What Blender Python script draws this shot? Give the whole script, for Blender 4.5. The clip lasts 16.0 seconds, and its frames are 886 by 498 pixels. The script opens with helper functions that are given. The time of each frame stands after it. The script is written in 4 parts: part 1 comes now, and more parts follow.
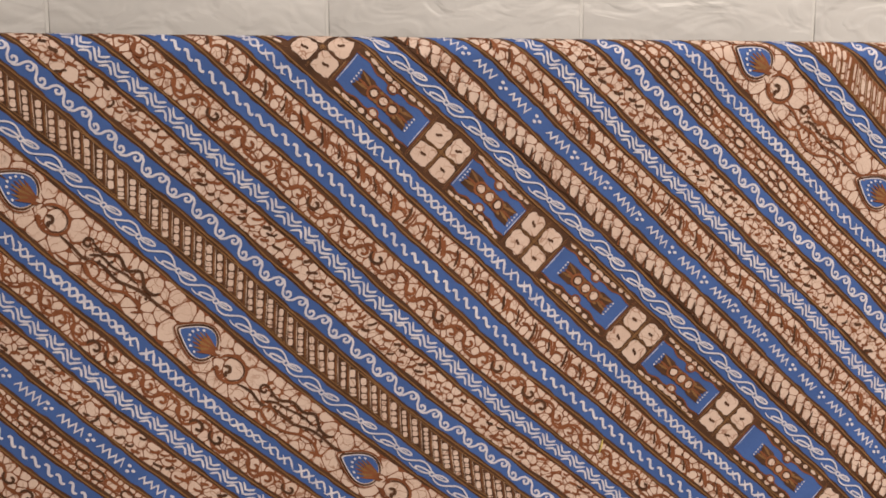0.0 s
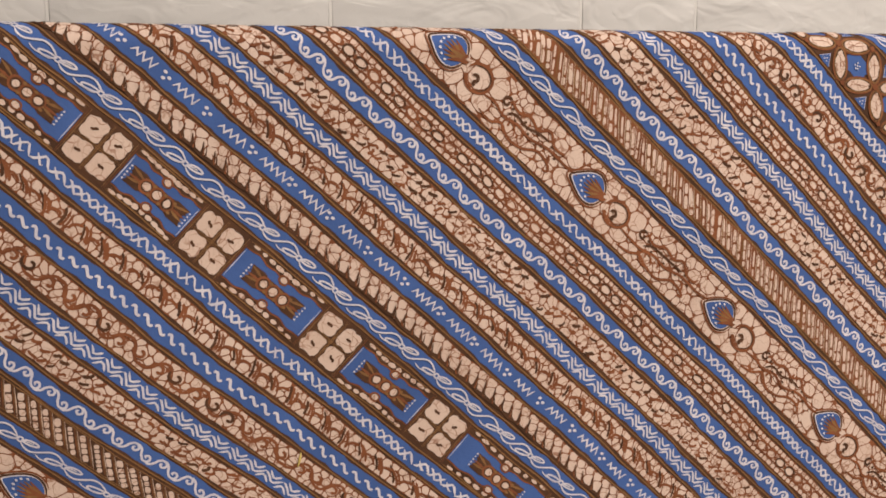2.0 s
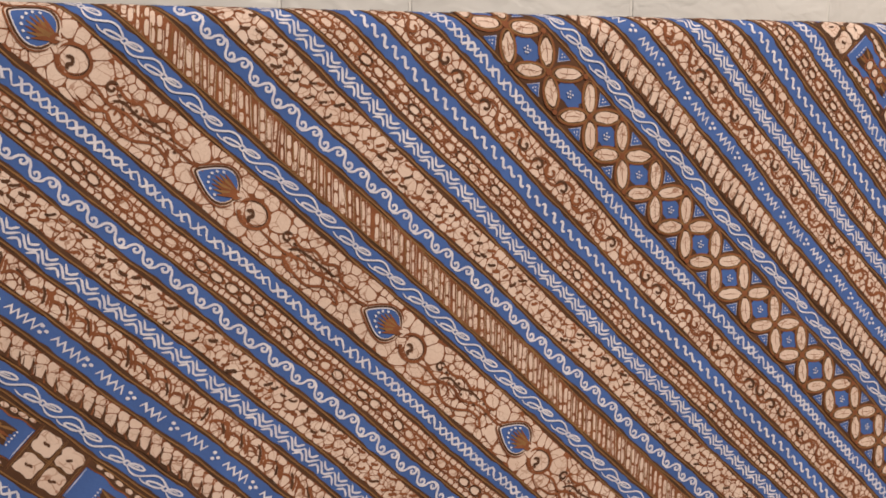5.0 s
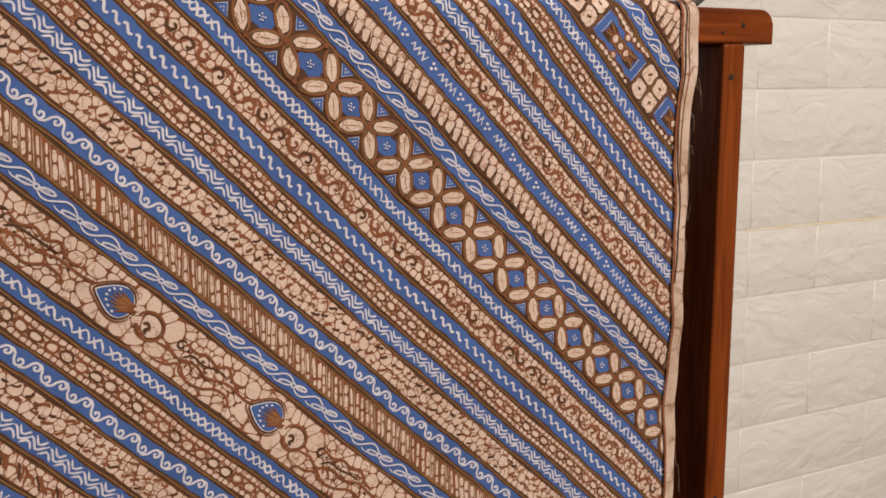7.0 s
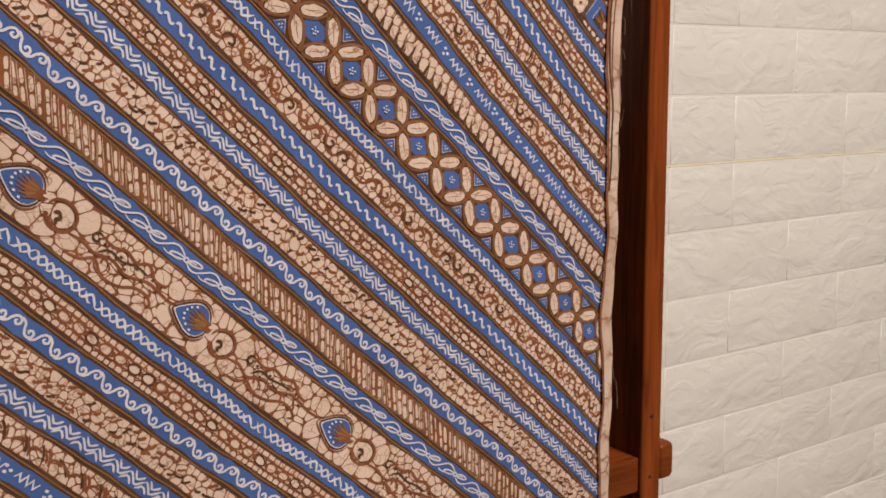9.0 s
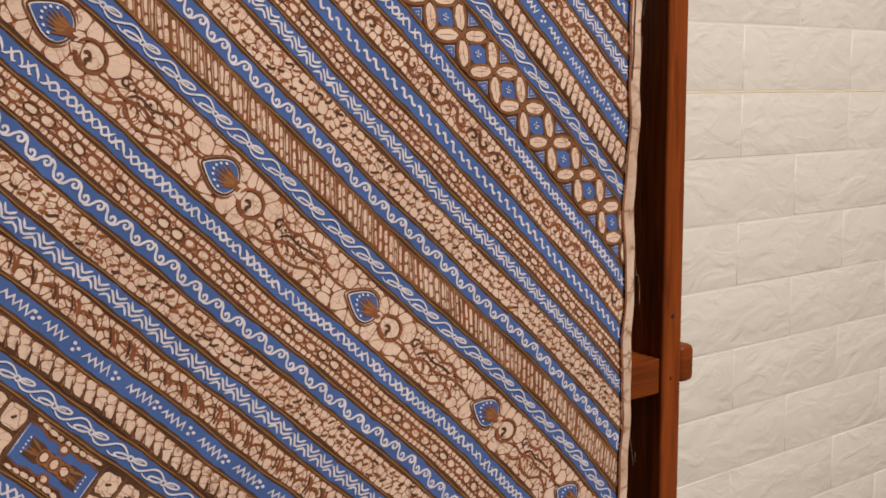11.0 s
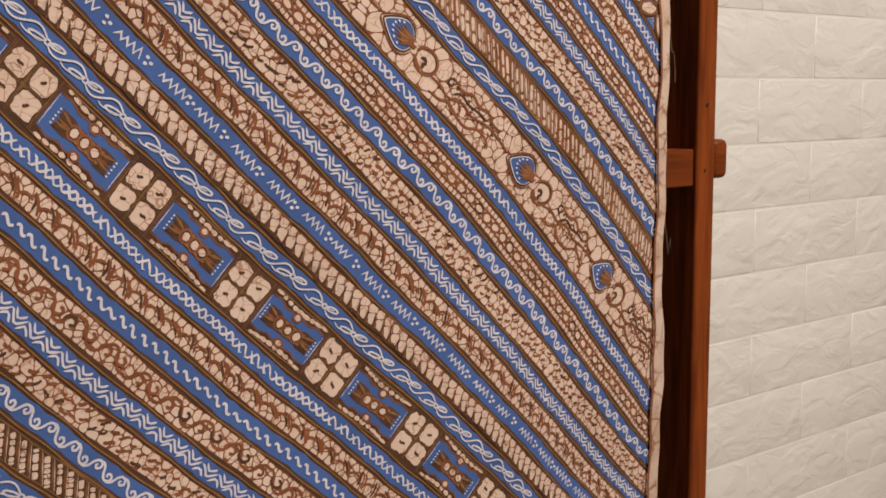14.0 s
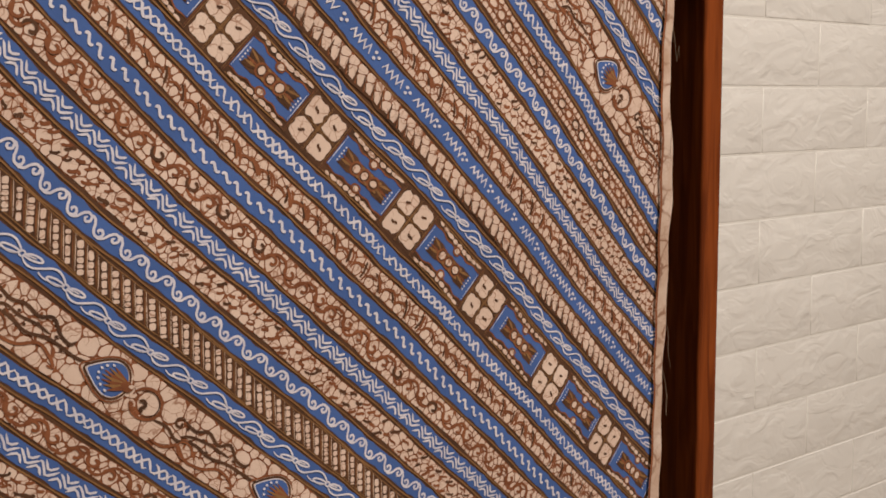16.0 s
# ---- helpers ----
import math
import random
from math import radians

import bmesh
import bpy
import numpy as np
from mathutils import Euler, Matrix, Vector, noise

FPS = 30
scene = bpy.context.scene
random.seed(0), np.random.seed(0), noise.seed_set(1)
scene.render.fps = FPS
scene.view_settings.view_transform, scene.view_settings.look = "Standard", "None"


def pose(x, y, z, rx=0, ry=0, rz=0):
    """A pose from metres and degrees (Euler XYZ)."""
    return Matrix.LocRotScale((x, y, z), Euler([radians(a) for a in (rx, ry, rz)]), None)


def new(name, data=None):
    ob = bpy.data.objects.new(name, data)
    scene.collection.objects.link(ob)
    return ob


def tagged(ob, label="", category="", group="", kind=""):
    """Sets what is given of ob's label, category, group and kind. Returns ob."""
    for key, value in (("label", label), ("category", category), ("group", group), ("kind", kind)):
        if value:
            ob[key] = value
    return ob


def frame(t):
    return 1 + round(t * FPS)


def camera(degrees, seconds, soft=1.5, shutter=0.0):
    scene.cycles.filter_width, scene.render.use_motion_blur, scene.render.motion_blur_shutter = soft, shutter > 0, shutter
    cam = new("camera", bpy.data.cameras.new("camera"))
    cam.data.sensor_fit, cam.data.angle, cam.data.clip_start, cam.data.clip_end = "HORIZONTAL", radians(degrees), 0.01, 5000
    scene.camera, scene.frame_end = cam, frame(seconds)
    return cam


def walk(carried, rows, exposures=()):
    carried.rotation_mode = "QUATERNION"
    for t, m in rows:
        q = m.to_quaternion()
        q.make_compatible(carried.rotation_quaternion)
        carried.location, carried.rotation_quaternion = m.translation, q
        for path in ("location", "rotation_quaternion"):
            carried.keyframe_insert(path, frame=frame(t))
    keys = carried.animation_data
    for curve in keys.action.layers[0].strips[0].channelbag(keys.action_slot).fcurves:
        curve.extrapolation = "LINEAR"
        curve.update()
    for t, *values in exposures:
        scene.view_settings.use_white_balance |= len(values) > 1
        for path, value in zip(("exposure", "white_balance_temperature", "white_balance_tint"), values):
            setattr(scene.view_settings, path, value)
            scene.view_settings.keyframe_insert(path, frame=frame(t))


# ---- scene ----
cam = camera(48.3, 16.0, 1.7)
METRES, EYE, TILT, LEAN, TURN = 0.865, 1.2, -8.8766, -0.016, -10.5924
ROWS = [
    (0.0, 0.0, 0.0, 0.0, 0.0, 0.0, -0.0),
    (0.5, 0.04, -0.0023, -0.0005, -0.5, -0.01, 0.05),
    (1.0, 0.0813, 0.012, -0.0013, -1.32, -0.1, 0.29),
    (1.5, 0.1244, 0.0283, 0.0022, -2.14, -0.33, 0.43),
    (2.0, 0.1714, 0.0386, 0.0035, -2.95, -0.34, 0.51),
    (2.5, 0.2139, 0.0494, 0.0046, -3.67, -0.35, 0.64),
    (3.0, 0.2521, 0.0655, 0.0061, -4.43, -0.22, 0.72),
    (5.5, 0.3645, 0.0986, 0.004, -10.78, -0.7, 1.86),
    (6.0, 0.3901, 0.0922, 0.0011, -12.89, -0.64, 2.25),
    (6.5, 0.405, 0.0851, -0.0054, -14.73, -0.69, 2.41),
    (7.0, 0.4188, 0.0864, -0.0157, -16.92, -1.02, 2.8),
    (7.5, 0.4176, 0.0839, -0.0326, -18.68, -0.46, 3.27),
    (8.0, 0.4106, 0.0977, -0.0531, -20.58, -0.83, 3.6),
    (10.5, 0.3845, 0.1457, -0.1567, -23.57, -0.53, 4.32),
    (11.0, 0.3707, 0.1483, -0.1838, -23.68, -0.48, 4.35),
    (11.5, 0.3601, 0.1572, -0.2129, -23.79, -0.47, 4.39),
    (12.0, 0.3511, 0.1637, -0.2404, -23.99, -0.43, 4.39),
    (12.5, 0.3491, 0.1713, -0.2696, -24.09, -0.34, 4.39),
    (13.0, 0.3462, 0.1791, -0.3016, -24.1, -0.27, 4.4),
    (13.5, 0.3394, 0.1809, -0.3316, -24.17, -0.13, 4.44),
    (14.0, 0.3378, 0.188, -0.3675, -24.2, -0.08, 4.46),
    (14.5, 0.3421, 0.1981, -0.398, -24.26, -0.06, 4.46),
    (15.0, 0.3593, 0.1978, -0.4352, -24.47, 0.07, 4.43),
    (15.5, 0.36, 0.2085, -0.4754, -24.23, 0.26, 4.48),
    (16.0, 0.3475, 0.2344, -0.5249, -24.28, 0.45, 4.58),
]
walk(cam, [(t, pose(0, 0, EYE, TILT, LEAN, TURN) @ pose(METRES * x, METRES * y, METRES * z, 90 + pitch, roll, yaw)) for t, x, y, z, yaw, pitch, roll in ROWS],
     exposures=[(0.0, 0.18, 6400, 11), (3.0, 0.08, 6430, 11), (8.0, -0.02, 6500, 10), (16.0, 0.14, 6520, 10)])

# ---- light: one unseen lamp, added under the ceiling of a closed room ----
world = bpy.data.worlds.new("room_air")
scene.world = world
world.use_nodes = True
world.node_tree.nodes["Background"].inputs[0].default_value = (1.0, 0.9, 0.78, 1)
world.node_tree.nodes["Background"].inputs[1].default_value = 0.02
LAMP_AT, LAMP_POWER = (1.00, -1.00, 2.54), 89.0


# ---- materials ----
def nodes_of(name, rough=0.8, metal=0.0):
    m = bpy.data.materials.new(name)
    m.use_nodes = True
    nt = m.node_tree
    b = nt.nodes["Principled BSDF"]
    b.inputs["Roughness"].default_value = rough
    b.inputs["Metallic"].default_value = metal
    co = nt.nodes.new("ShaderNodeTexCoord")
    return m, nt, b, co.outputs["Object"]


def noise_of(nt, co, scale, detail=4.0, stretch=None, distortion=0.0):
    if stretch:
        mp = nt.nodes.new("ShaderNodeMapping")
        mp.inputs["Scale"].default_value = stretch
        nt.links.new(co, mp.inputs["Vector"])
        co = mp.outputs["Vector"]
    n = nt.nodes.new("ShaderNodeTexNoise")
    n.inputs["Scale"].default_value = scale
    n.inputs["Detail"].default_value = detail
    n.inputs["Distortion"].default_value = distortion
    nt.links.new(co, n.inputs["Vector"])
    return n.outputs["Fac"]


def ramp_of(nt, fac, lo, hi):
    r = nt.nodes.new("ShaderNodeMapRange")
    r.inputs["From Min"].default_value = lo
    r.inputs["From Max"].default_value = hi
    nt.links.new(fac, r.inputs["Value"])
    return r.outputs["Result"]


def mix_of(nt, fac, a, b):
    mx = nt.nodes.new("ShaderNodeMix")
    mx.data_type = "RGBA"
    if isinstance(fac, float):
        mx.inputs["Factor"].default_value = fac
    else:
        nt.links.new(fac, mx.inputs["Factor"])
    for v, key in ((a, 6), (b, 7)):
        if isinstance(v, tuple):
            mx.inputs[key].default_value = (*v, 1)
        else:
            nt.links.new(v, mx.inputs[key])
    return mx.outputs[2]


def times_of(nt, a, b):
    n = nt.nodes.new("ShaderNodeMath")
    n.operation = "MULTIPLY"
    for i, v in enumerate((a, b)):
        if isinstance(v, float):
            n.inputs[i].default_value = v
        else:
            nt.links.new(v, n.inputs[i])
    return n.outputs[0]


def bump_of(nt, b, height, strength, distance):
    n = nt.nodes.new("ShaderNodeBump")
    n.inputs["Strength"].default_value = strength
    n.inputs["Distance"].default_value = distance
    nt.links.new(height, n.inputs["Height"])
    nt.links.new(n.outputs["Normal"], b.inputs["Normal"])


def dyed(name, light, dark, stain_scale=45.0, crackle=None, crackle_amount=0.0, cell=150.0, vein_width=0.07, gaps=(0.38, 0.6)):
    """Cotton dyed in one colour: stains, thread grain, and veins where the wax cracked."""
    m, nt, b, co = nodes_of(name, 0.85)
    b.inputs["Specular IOR Level"].default_value = 0.25
    stain = ramp_of(nt, noise_of(nt, co, stain_scale, 5.0), 0.3, 0.72)
    col = mix_of(nt, stain, light, dark)
    grain = ramp_of(nt, noise_of(nt, co, 700.0, 2.0), 0.25, 0.8)
    col = mix_of(nt, times_of(nt, grain, 0.35), col, dark)
    if crackle:
        for size, amount, width in ((cell, crackle_amount, vein_width), (cell * 2.3, crackle_amount * 0.3, vein_width * 0.9)):
            warped = nt.nodes.new("ShaderNodeTexNoise")
            warped.inputs["Scale"].default_value = 90.0
            nt.links.new(co, warped.inputs["Vector"])
            ad = nt.nodes.new("ShaderNodeMix")
            ad.data_type = "VECTOR"
            ad.inputs["Factor"].default_value = 0.012
            nt.links.new(co, ad.inputs[4])
            nt.links.new(warped.outputs["Color"], ad.inputs[5])
            v = nt.nodes.new("ShaderNodeTexVoronoi")
            v.feature = "DISTANCE_TO_EDGE"
            v.inputs["Scale"].default_value = size
            nt.links.new(ad.outputs[1], v.inputs["Vector"])
            vein = ramp_of(nt, v.outputs["Distance"], width, width * 0.3)
            gate = ramp_of(nt, noise_of(nt, co, 60.0, 2.0), *gaps)
            col = mix_of(nt, times_of(nt, times_of(nt, vein, gate), amount), col, crackle)
    nt.links.new(col, b.inputs["Base Color"])
    bump_of(nt, b, grain, 0.25, 0.0003)
    return m


BLUE = dyed("indigo_dye", (0.060, 0.124, 0.355), (0.045, 0.092, 0.265), 30.0)
CREAM = dyed("cream_cotton", (0.64, 0.51, 0.44), (0.555, 0.415, 0.345), 40.0, (0.24, 0.10, 0.05), 0.75, 135.0, 0.045, (0.36, 0.52))
PEBBLE = dyed("cream_cotton_veined", (0.64, 0.51, 0.44), (0.545, 0.405, 0.335), 40.0, (0.22, 0.09, 0.045), 0.8, 170.0, 0.06, (0.36, 0.52))
BROWN = dyed("dark_soga_dye", (0.110, 0.049, 0.024), (0.050, 0.024, 0.014), 50.0)
TAN = dyed("light_soga_dye", (0.27, 0.14, 0.055), (0.17, 0.085, 0.035), 80.0)
WHITE = dyed("undyed_line", (0.66, 0.64, 0.70), (0.47, 0.47, 0.58), 120.0)
RUST = dyed("rust_soga_dye", (0.255, 0.090, 0.038), (0.145, 0.050, 0.022), 90.0)
HEM = dyed("hem_cotton", (0.60, 0.49, 0.43), (0.40, 0.27, 0.20), 45.0, (0.20, 0.09, 0.05), 0.8, 55.0)
PRINT = [BLUE, CREAM, BROWN, TAN, WHITE, RUST, PEBBLE]


def varnished(name, stretch):
    m, nt, b, co = nodes_of(name, 0.42)
    b.inputs["Specular IOR Level"].default_value = 0.12
    grain = ramp_of(nt, noise_of(nt, co, 170.0, 6.0, stretch, 0.8), 0.34, 0.66)
    broad = ramp_of(nt, noise_of(nt, co, 9.0, 3.0, stretch), 0.35, 0.65)
    col = mix_of(nt, grain, (0.20, 0.046, 0.009), (0.075, 0.014, 0.003))
    col = mix_of(nt, times_of(nt, broad, 0.5), col, (0.22, 0.052, 0.010))
    smoke = ramp_of(nt, noise_of(nt, co, 40.0, 4.0, stretch, 0.4), 0.50, 0.70)
    col = mix_of(nt, times_of(nt, smoke, 0.8), col, (0.045, 0.010, 0.003))
    nt.links.new(col, b.inputs["Base Color"])
    bump_of(nt, b, grain, 0.2, 0.0008)
    return m


WOOD_UP = varnished("varnished_wood_upright", (1.0, 1.0, 0.07))
WOOD_ALONG = varnished("varnished_wood_rail", (0.07, 1.0, 1.0))


def plain(name, a, b_, scale, rough, bump=0.0, dist=0.002):
    m, nt, b, co = nodes_of(name, rough)
    f = ramp_of(nt, noise_of(nt, co, scale, 5.0), 0.3, 0.7)
    nt.links.new(mix_of(nt, f, a, b_), b.inputs["Base Color"])
    if bump:
        bump_of(nt, b, noise_of(nt, co, scale * 12, 4.0), bump, dist)
    return m


def foam_skin():
    """White moulded foam: soft chipped-stone relief and a faint grime."""
    m, nt, b, co = nodes_of("white_foam_brick", 0.45)
    info = nt.nodes.new("ShaderNodeObjectInfo")
    off = nt.nodes.new("ShaderNodeVectorMath")
    off.operation = "MULTIPLY_ADD"
    comb = nt.nodes.new("ShaderNodeCombineXYZ")
    for i in range(3):
        nt.links.new(info.outputs["Random"], comb.inputs[i])
    off.inputs[1].default_value = (3.0, 5.0, 7.0)
    geo = nt.nodes.new("ShaderNodeNewGeometry")
    nt.links.new(comb.outputs[0], off.inputs[0])
    nt.links.new(geo.outputs["Position"], off.inputs[2])
    p = off.outputs[0]
    mp = nt.nodes.new("ShaderNodeMapping")
    mp.inputs["Rotation"].default_value = (0.0, 0.6, 0.0)
    mp.inputs["Scale"].default_value = (1.0, 1.0, 1.7)
    nt.links.new(p, mp.inputs["Vector"])
    big = noise_of(nt, mp.outputs["Vector"], 11.0, 2.0, None, 0.9)
    ledge = noise_of(nt, mp.outputs["Vector"], 21.0, 2.0, None, 1.2)
    both = nt.nodes.new("ShaderNodeMath")
    both.operation = "MULTIPLY_ADD"
    both.inputs[1].default_value = 0.6
    nt.links.new(ramp_of(nt, ledge, 0.40, 0.60), both.inputs[0])
    nt.links.new(ramp_of(nt, big, 0.36, 0.64), both.inputs[2])
    soft = both.outputs[0]
    fine = noise_of(nt, p, 300.0, 2.0)
    add = nt.nodes.new("ShaderNodeMath")
    add.operation = "MULTIPLY_ADD"
    add.inputs[1].default_value = 0.05
    nt.links.new(fine, add.inputs[0])
    nt.links.new(soft, add.inputs[2])
    grime = ramp_of(nt, noise_of(nt, p, 7.0, 4.0), 0.4, 0.75)
    nt.links.new(mix_of(nt, times_of(nt, grime, 0.5), (0.655, 0.65, 0.645), (0.60, 0.59, 0.58)), b.inputs["Base Color"])
    bump_of(nt, b, add.outputs[0], 0.46, 0.0019)
    return m


FOAM = foam_skin()
JOINT = plain("foam_joint", (0.66, 0.655, 0.64), (0.62, 0.61, 0.595), 9.0, 0.5)
GLUE = plain("yellowed_glue", (0.70, 0.60, 0.40), (0.72, 0.69, 0.62), 30.0, 0.6)
# unseen walls and floor: tones set dark so that less light bounces
PAINT = plain("wall_paint", (0.36, 0.33, 0.29), (0.32, 0.29, 0.25), 3.0, 0.7, 0.1)
CEILING = plain("ceiling_paint", (0.62, 0.60, 0.57), (0.58, 0.56, 0.53), 2.0, 0.8)
FLOOR = plain("floor_tile", (0.26, 0.20, 0.15), (0.21, 0.16, 0.12), 4.0, 0.35)
IRON = plain("dark_iron", (0.012, 0.008, 0.006), (0.03, 0.014, 0.008), 300.0, 0.9)
STRAP = plain("black_strap", (0.03, 0.028, 0.026), (0.05, 0.045, 0.04), 200.0, 0.6)
STRAW = plain("yellow_straw", (0.62, 0.50, 0.16), (0.5, 0.38, 0.12), 200.0, 0.6)
THREAD = plain("cotton_thread", (0.35, 0.27, 0.2), (0.2, 0.13, 0.09), 200.0, 0.8)


# ---- mesh helpers ----
def part(name, bm, material, parent=None, label=""):
    me = bpy.data.meshes.new(name)
    bm.to_mesh(me)
    bm.free()
    me.materials.append(material)
    ob = new(name, me)
    ob.parent = parent
    return tagged(ob, label)


def block(x0, x1, y0, y1, z0, z1, bevel=0.0, segments=3):
    bm = bmesh.new()
    bmesh.ops.create_cube(bm, size=1.0)
    for v in bm.verts:
        v.co = Vector(((x0, x1)[v.co.x > 0], (y0, y1)[v.co.y > 0], (z0, z1)[v.co.z > 0]))
    if bevel:
        bmesh.ops.bevel(bm, geom=bm.edges[:], offset=bevel, segments=segments, profile=0.5, affect="EDGES")
    return bm


def smooth(ob):
    for p in ob.data.polygons:
        p.use_smooth = True
    return ob


def tube(points, radius, flat=1.0, sides=6):
    """A thin tapered-end tube along points."""
    bm = bmesh.new()
    rings = []
    n = len(points)
    for i, p in enumerate(points):
        p = Vector(p)
        d = (Vector(points[min(i + 1, n - 1)]) - Vector(points[max(i - 1, 0)])).normalized()
        side = d.cross(Vector((0, 1, 0.01))).normalized()
        up = side.cross(d)
        r = radius * (0.4 if i in (0, n - 1) else 1.0)
        rings.append([bm.verts.new(p + side * (math.cos(a) * r) + up * (math.sin(a) * r * flat)) for a in [2 * math.pi * k / sides for k in range(sides)]])
    for a, b in zip(rings, rings[1:]):
        for k in range(sides):
            bm.faces.new((a[k], a[(k + 1) % sides], b[(k + 1) % sides], b[k]))
    bm.faces.new(rings[0][::-1])
    bm.faces.new(rings[-1])
    return bm


# ---- room: all but wall_north is unseen, added to shape the bounced light ----
WALL_Y = 0.738
XW0, XW1, YS = -2.0, 3.2, -2.6
tagged(part("floor", block(XW0 - 0.1, XW1 + 0.1, YS - 0.1, WALL_Y + 0.2, -0.1, 0.0), FLOOR), "unseen brown tiled floor under the rack, kept dark to limit bounced light", "floor", kind="structure")
tagged(part("ceiling", block(XW0 - 0.1, XW1 + 0.1, YS - 0.1, WALL_Y + 0.2, 2.6, 2.7), CEILING), "unseen plain off-white painted ceiling, added to close the room", "ceiling", kind="structure")
tagged(part("wall_west", block(XW0 - 0.1, XW0, YS, WALL_Y + 0.2, 0.0, 2.6), PAINT), "unseen plain muted beige side wall, added to limit bounced light", "wall", kind="structure")
tagged(part("wall_east", block(XW1, XW1 + 0.1, YS, WALL_Y + 0.2, 0.0, 2.6), PAINT), "unseen plain muted beige side wall, added to limit bounced light", "wall", kind="structure")
tagged(part("wall_south", block(XW0, XW1, YS - 0.1, YS, 0.0, 2.6), PAINT), "unseen plain muted beige wall behind the viewer, added to limit bounced light", "wall", kind="structure")
wall = tagged(part("wall_north", block(XW0, XW1, WALL_Y - 0.0006, WALL_Y + 0.2, 0.0, 2.6), JOINT), "white wall clad in moulded foam brick panels", "wall", kind="structure")

# added area lamp, out of view; place and power set for brightness
lamp_data = bpy.data.lights.new("added_area_light", "AREA")
lamp_data.shape, lamp_data.size, lamp_data.size_y = "RECTANGLE", 0.8, 0.8
lamp_data.energy, lamp_data.color = LAMP_POWER, (1.0, 0.885, 0.765)
lamp = new("added_area_light", lamp_data)
lamp.matrix_world = pose(*LAMP_AT, 0, 0, 0)

# ---- rack ----
rack = tagged(new("cloth_rack"), "reddish-brown varnished wooden rack with a cloth over its rail", "rack")
TOP = 1.231
RAIL_Y0, RAIL_Y1 = 0.5430, 0.5840
POST_X0, POST_X1, POST_Y0, POST_Y1 = 0.8785, 0.8985, 0.5430, 0.6000


def rail_mesh():
    """Long rail, its upper ends rounded off."""
    x0, x1, z0, z1, r = -0.4540, 0.9255, 1.2026, 1.2272, 0.012
    outline = [(x0, z0), (x1, z0)]
    outline += [(x1 - r + r * math.cos(a), z1 - r + r * math.sin(a)) for a in [math.pi / 2 * k / 6 for k in range(7)]]
    outline += [(x0 + r - r * math.sin(a), z1 - r + r * math.cos(a)) for a in [math.pi / 2 * k / 6 for k in range(7)]]
    bm = bmesh.new()
    front = [bm.verts.new((x, RAIL_Y0, z)) for x, z in outline]
    back = [bm.verts.new((x, RAIL_Y1, z)) for x, z in outline]
    n = len(outline)
    bm.faces.new(front)
    bm.faces.new(back[::-1])
    for i in range(n):
        bm.faces.new((front[i], back[i], back[(i + 1) % n], front[(i + 1) % n]))
    bmesh.ops.recalc_face_normals(bm, faces=bm.faces[:])
    rim = [e for e in bm.edges if abs(e.verts[0].co.y - e.verts[1].co.y) < 1e-6]
    bmesh.ops.bevel(bm, geom=rim, offset=0.0025, segments=3, profile=0.5, affect="EDGES")
    return bm


rail = part("rail", rail_mesh(), WOOD_ALONG, rack, "rounded top rail")
post = part("post", block(POST_X0, POST_X1, POST_Y0, POST_Y1, 0.0, 1.2024, 0.0022), WOOD_UP, rack)
part("post", block(-0.4255, -0.3970, POST_Y0, POST_Y1, 0.0, 1.2024, 0.0022), WOOD_UP, rack)
part("crossbar", block(-0.3972, 0.8787, 0.5462, 0.5780, 0.8005, 0.8280, 0.0015), WOOD_ALONG, rack)
smooth(part("tenon", block(0.8983, 0.9150, 0.5436, 0.5740, 0.8050, 0.8345, 0.0050, 4), WOOD_ALONG, rack, "rounded tenon end"))


def nail(x, z, r, parent, y):
    bm = bmesh.new()
    bmesh.ops.create_cone(bm, cap_ends=True, segments=9, radius1=r, radius2=r * 0.7, depth=0.0012, matrix=pose(x, y, z, 90, 0, 0))
    for v in bm.verts:
        v.co.x += 0.25 * r * math.sin(v.co.z * 4000)
    part("nail_head", bm, IRON, parent, "dark sunken nail head")


nail(0.8860, 1.1790, 0.0028, post, POST_Y0)
nail(0.8760, 1.2100, 0.0016, rail, RAIL_Y0)
nail(0.8950, 1.2155, 0.0022, rail, RAIL_Y0)
nail(0.8880, 0.8600, 0.0020, post, POST_Y0)
nail(0.8870, 0.8120, 0.0015, post, POST_Y0)

# ---- the batik cloth: one surface, (c, v) = place along the top edge, drop below it ----
CLOTH_Y, R0, X_LEFT, DROP = 0.5395, 0.0115, -0.375, 1.030
FLAT_TOP = RAIL_Y1 - RAIL_Y0 + 0.0085 - 2 * R0
WARP = (1.1002, 0.0183, -0.0646, -0.1574, 0.2544, -0.391, -0.1672, 0.278, -0.3774, 0.3222)
RIPPLES = np.array((0.00138, 0.00254, -0.00146, -0.00149, 0.00064, 0.00035, 0.00062, 0.00559, -0.00069, -0.00264, 0.00063, 0.0021, 0.00197, 6e-05, 0.0039, 0.00075, -0.00097, 0.00057, -0.00056, -1e-05, 0.00073, -0.00135, -5e-05, -0.0002, 0.00149, 0.00191, -0.00058, 0.0002, 0.00124, 0.00025, 1e-05, 0.00074, 0.00142, -0.0013, -0.0009, -0.00131, -0.00181, 0.00276, 0.00261, -0.00115, -0.00118, 0.00145)).reshape(6, 7)
SLOPE = 1.03
SKEW = math.sqrt(1 + SLOPE * SLOPE)
EDGE_V = (-0.05, 0.02, 0.05, 0.09, 0.16, 0.22, 0.30, 0.38, 0.44, 0.50, 0.57, 0.63, 0.70, 0.80, 1.05)
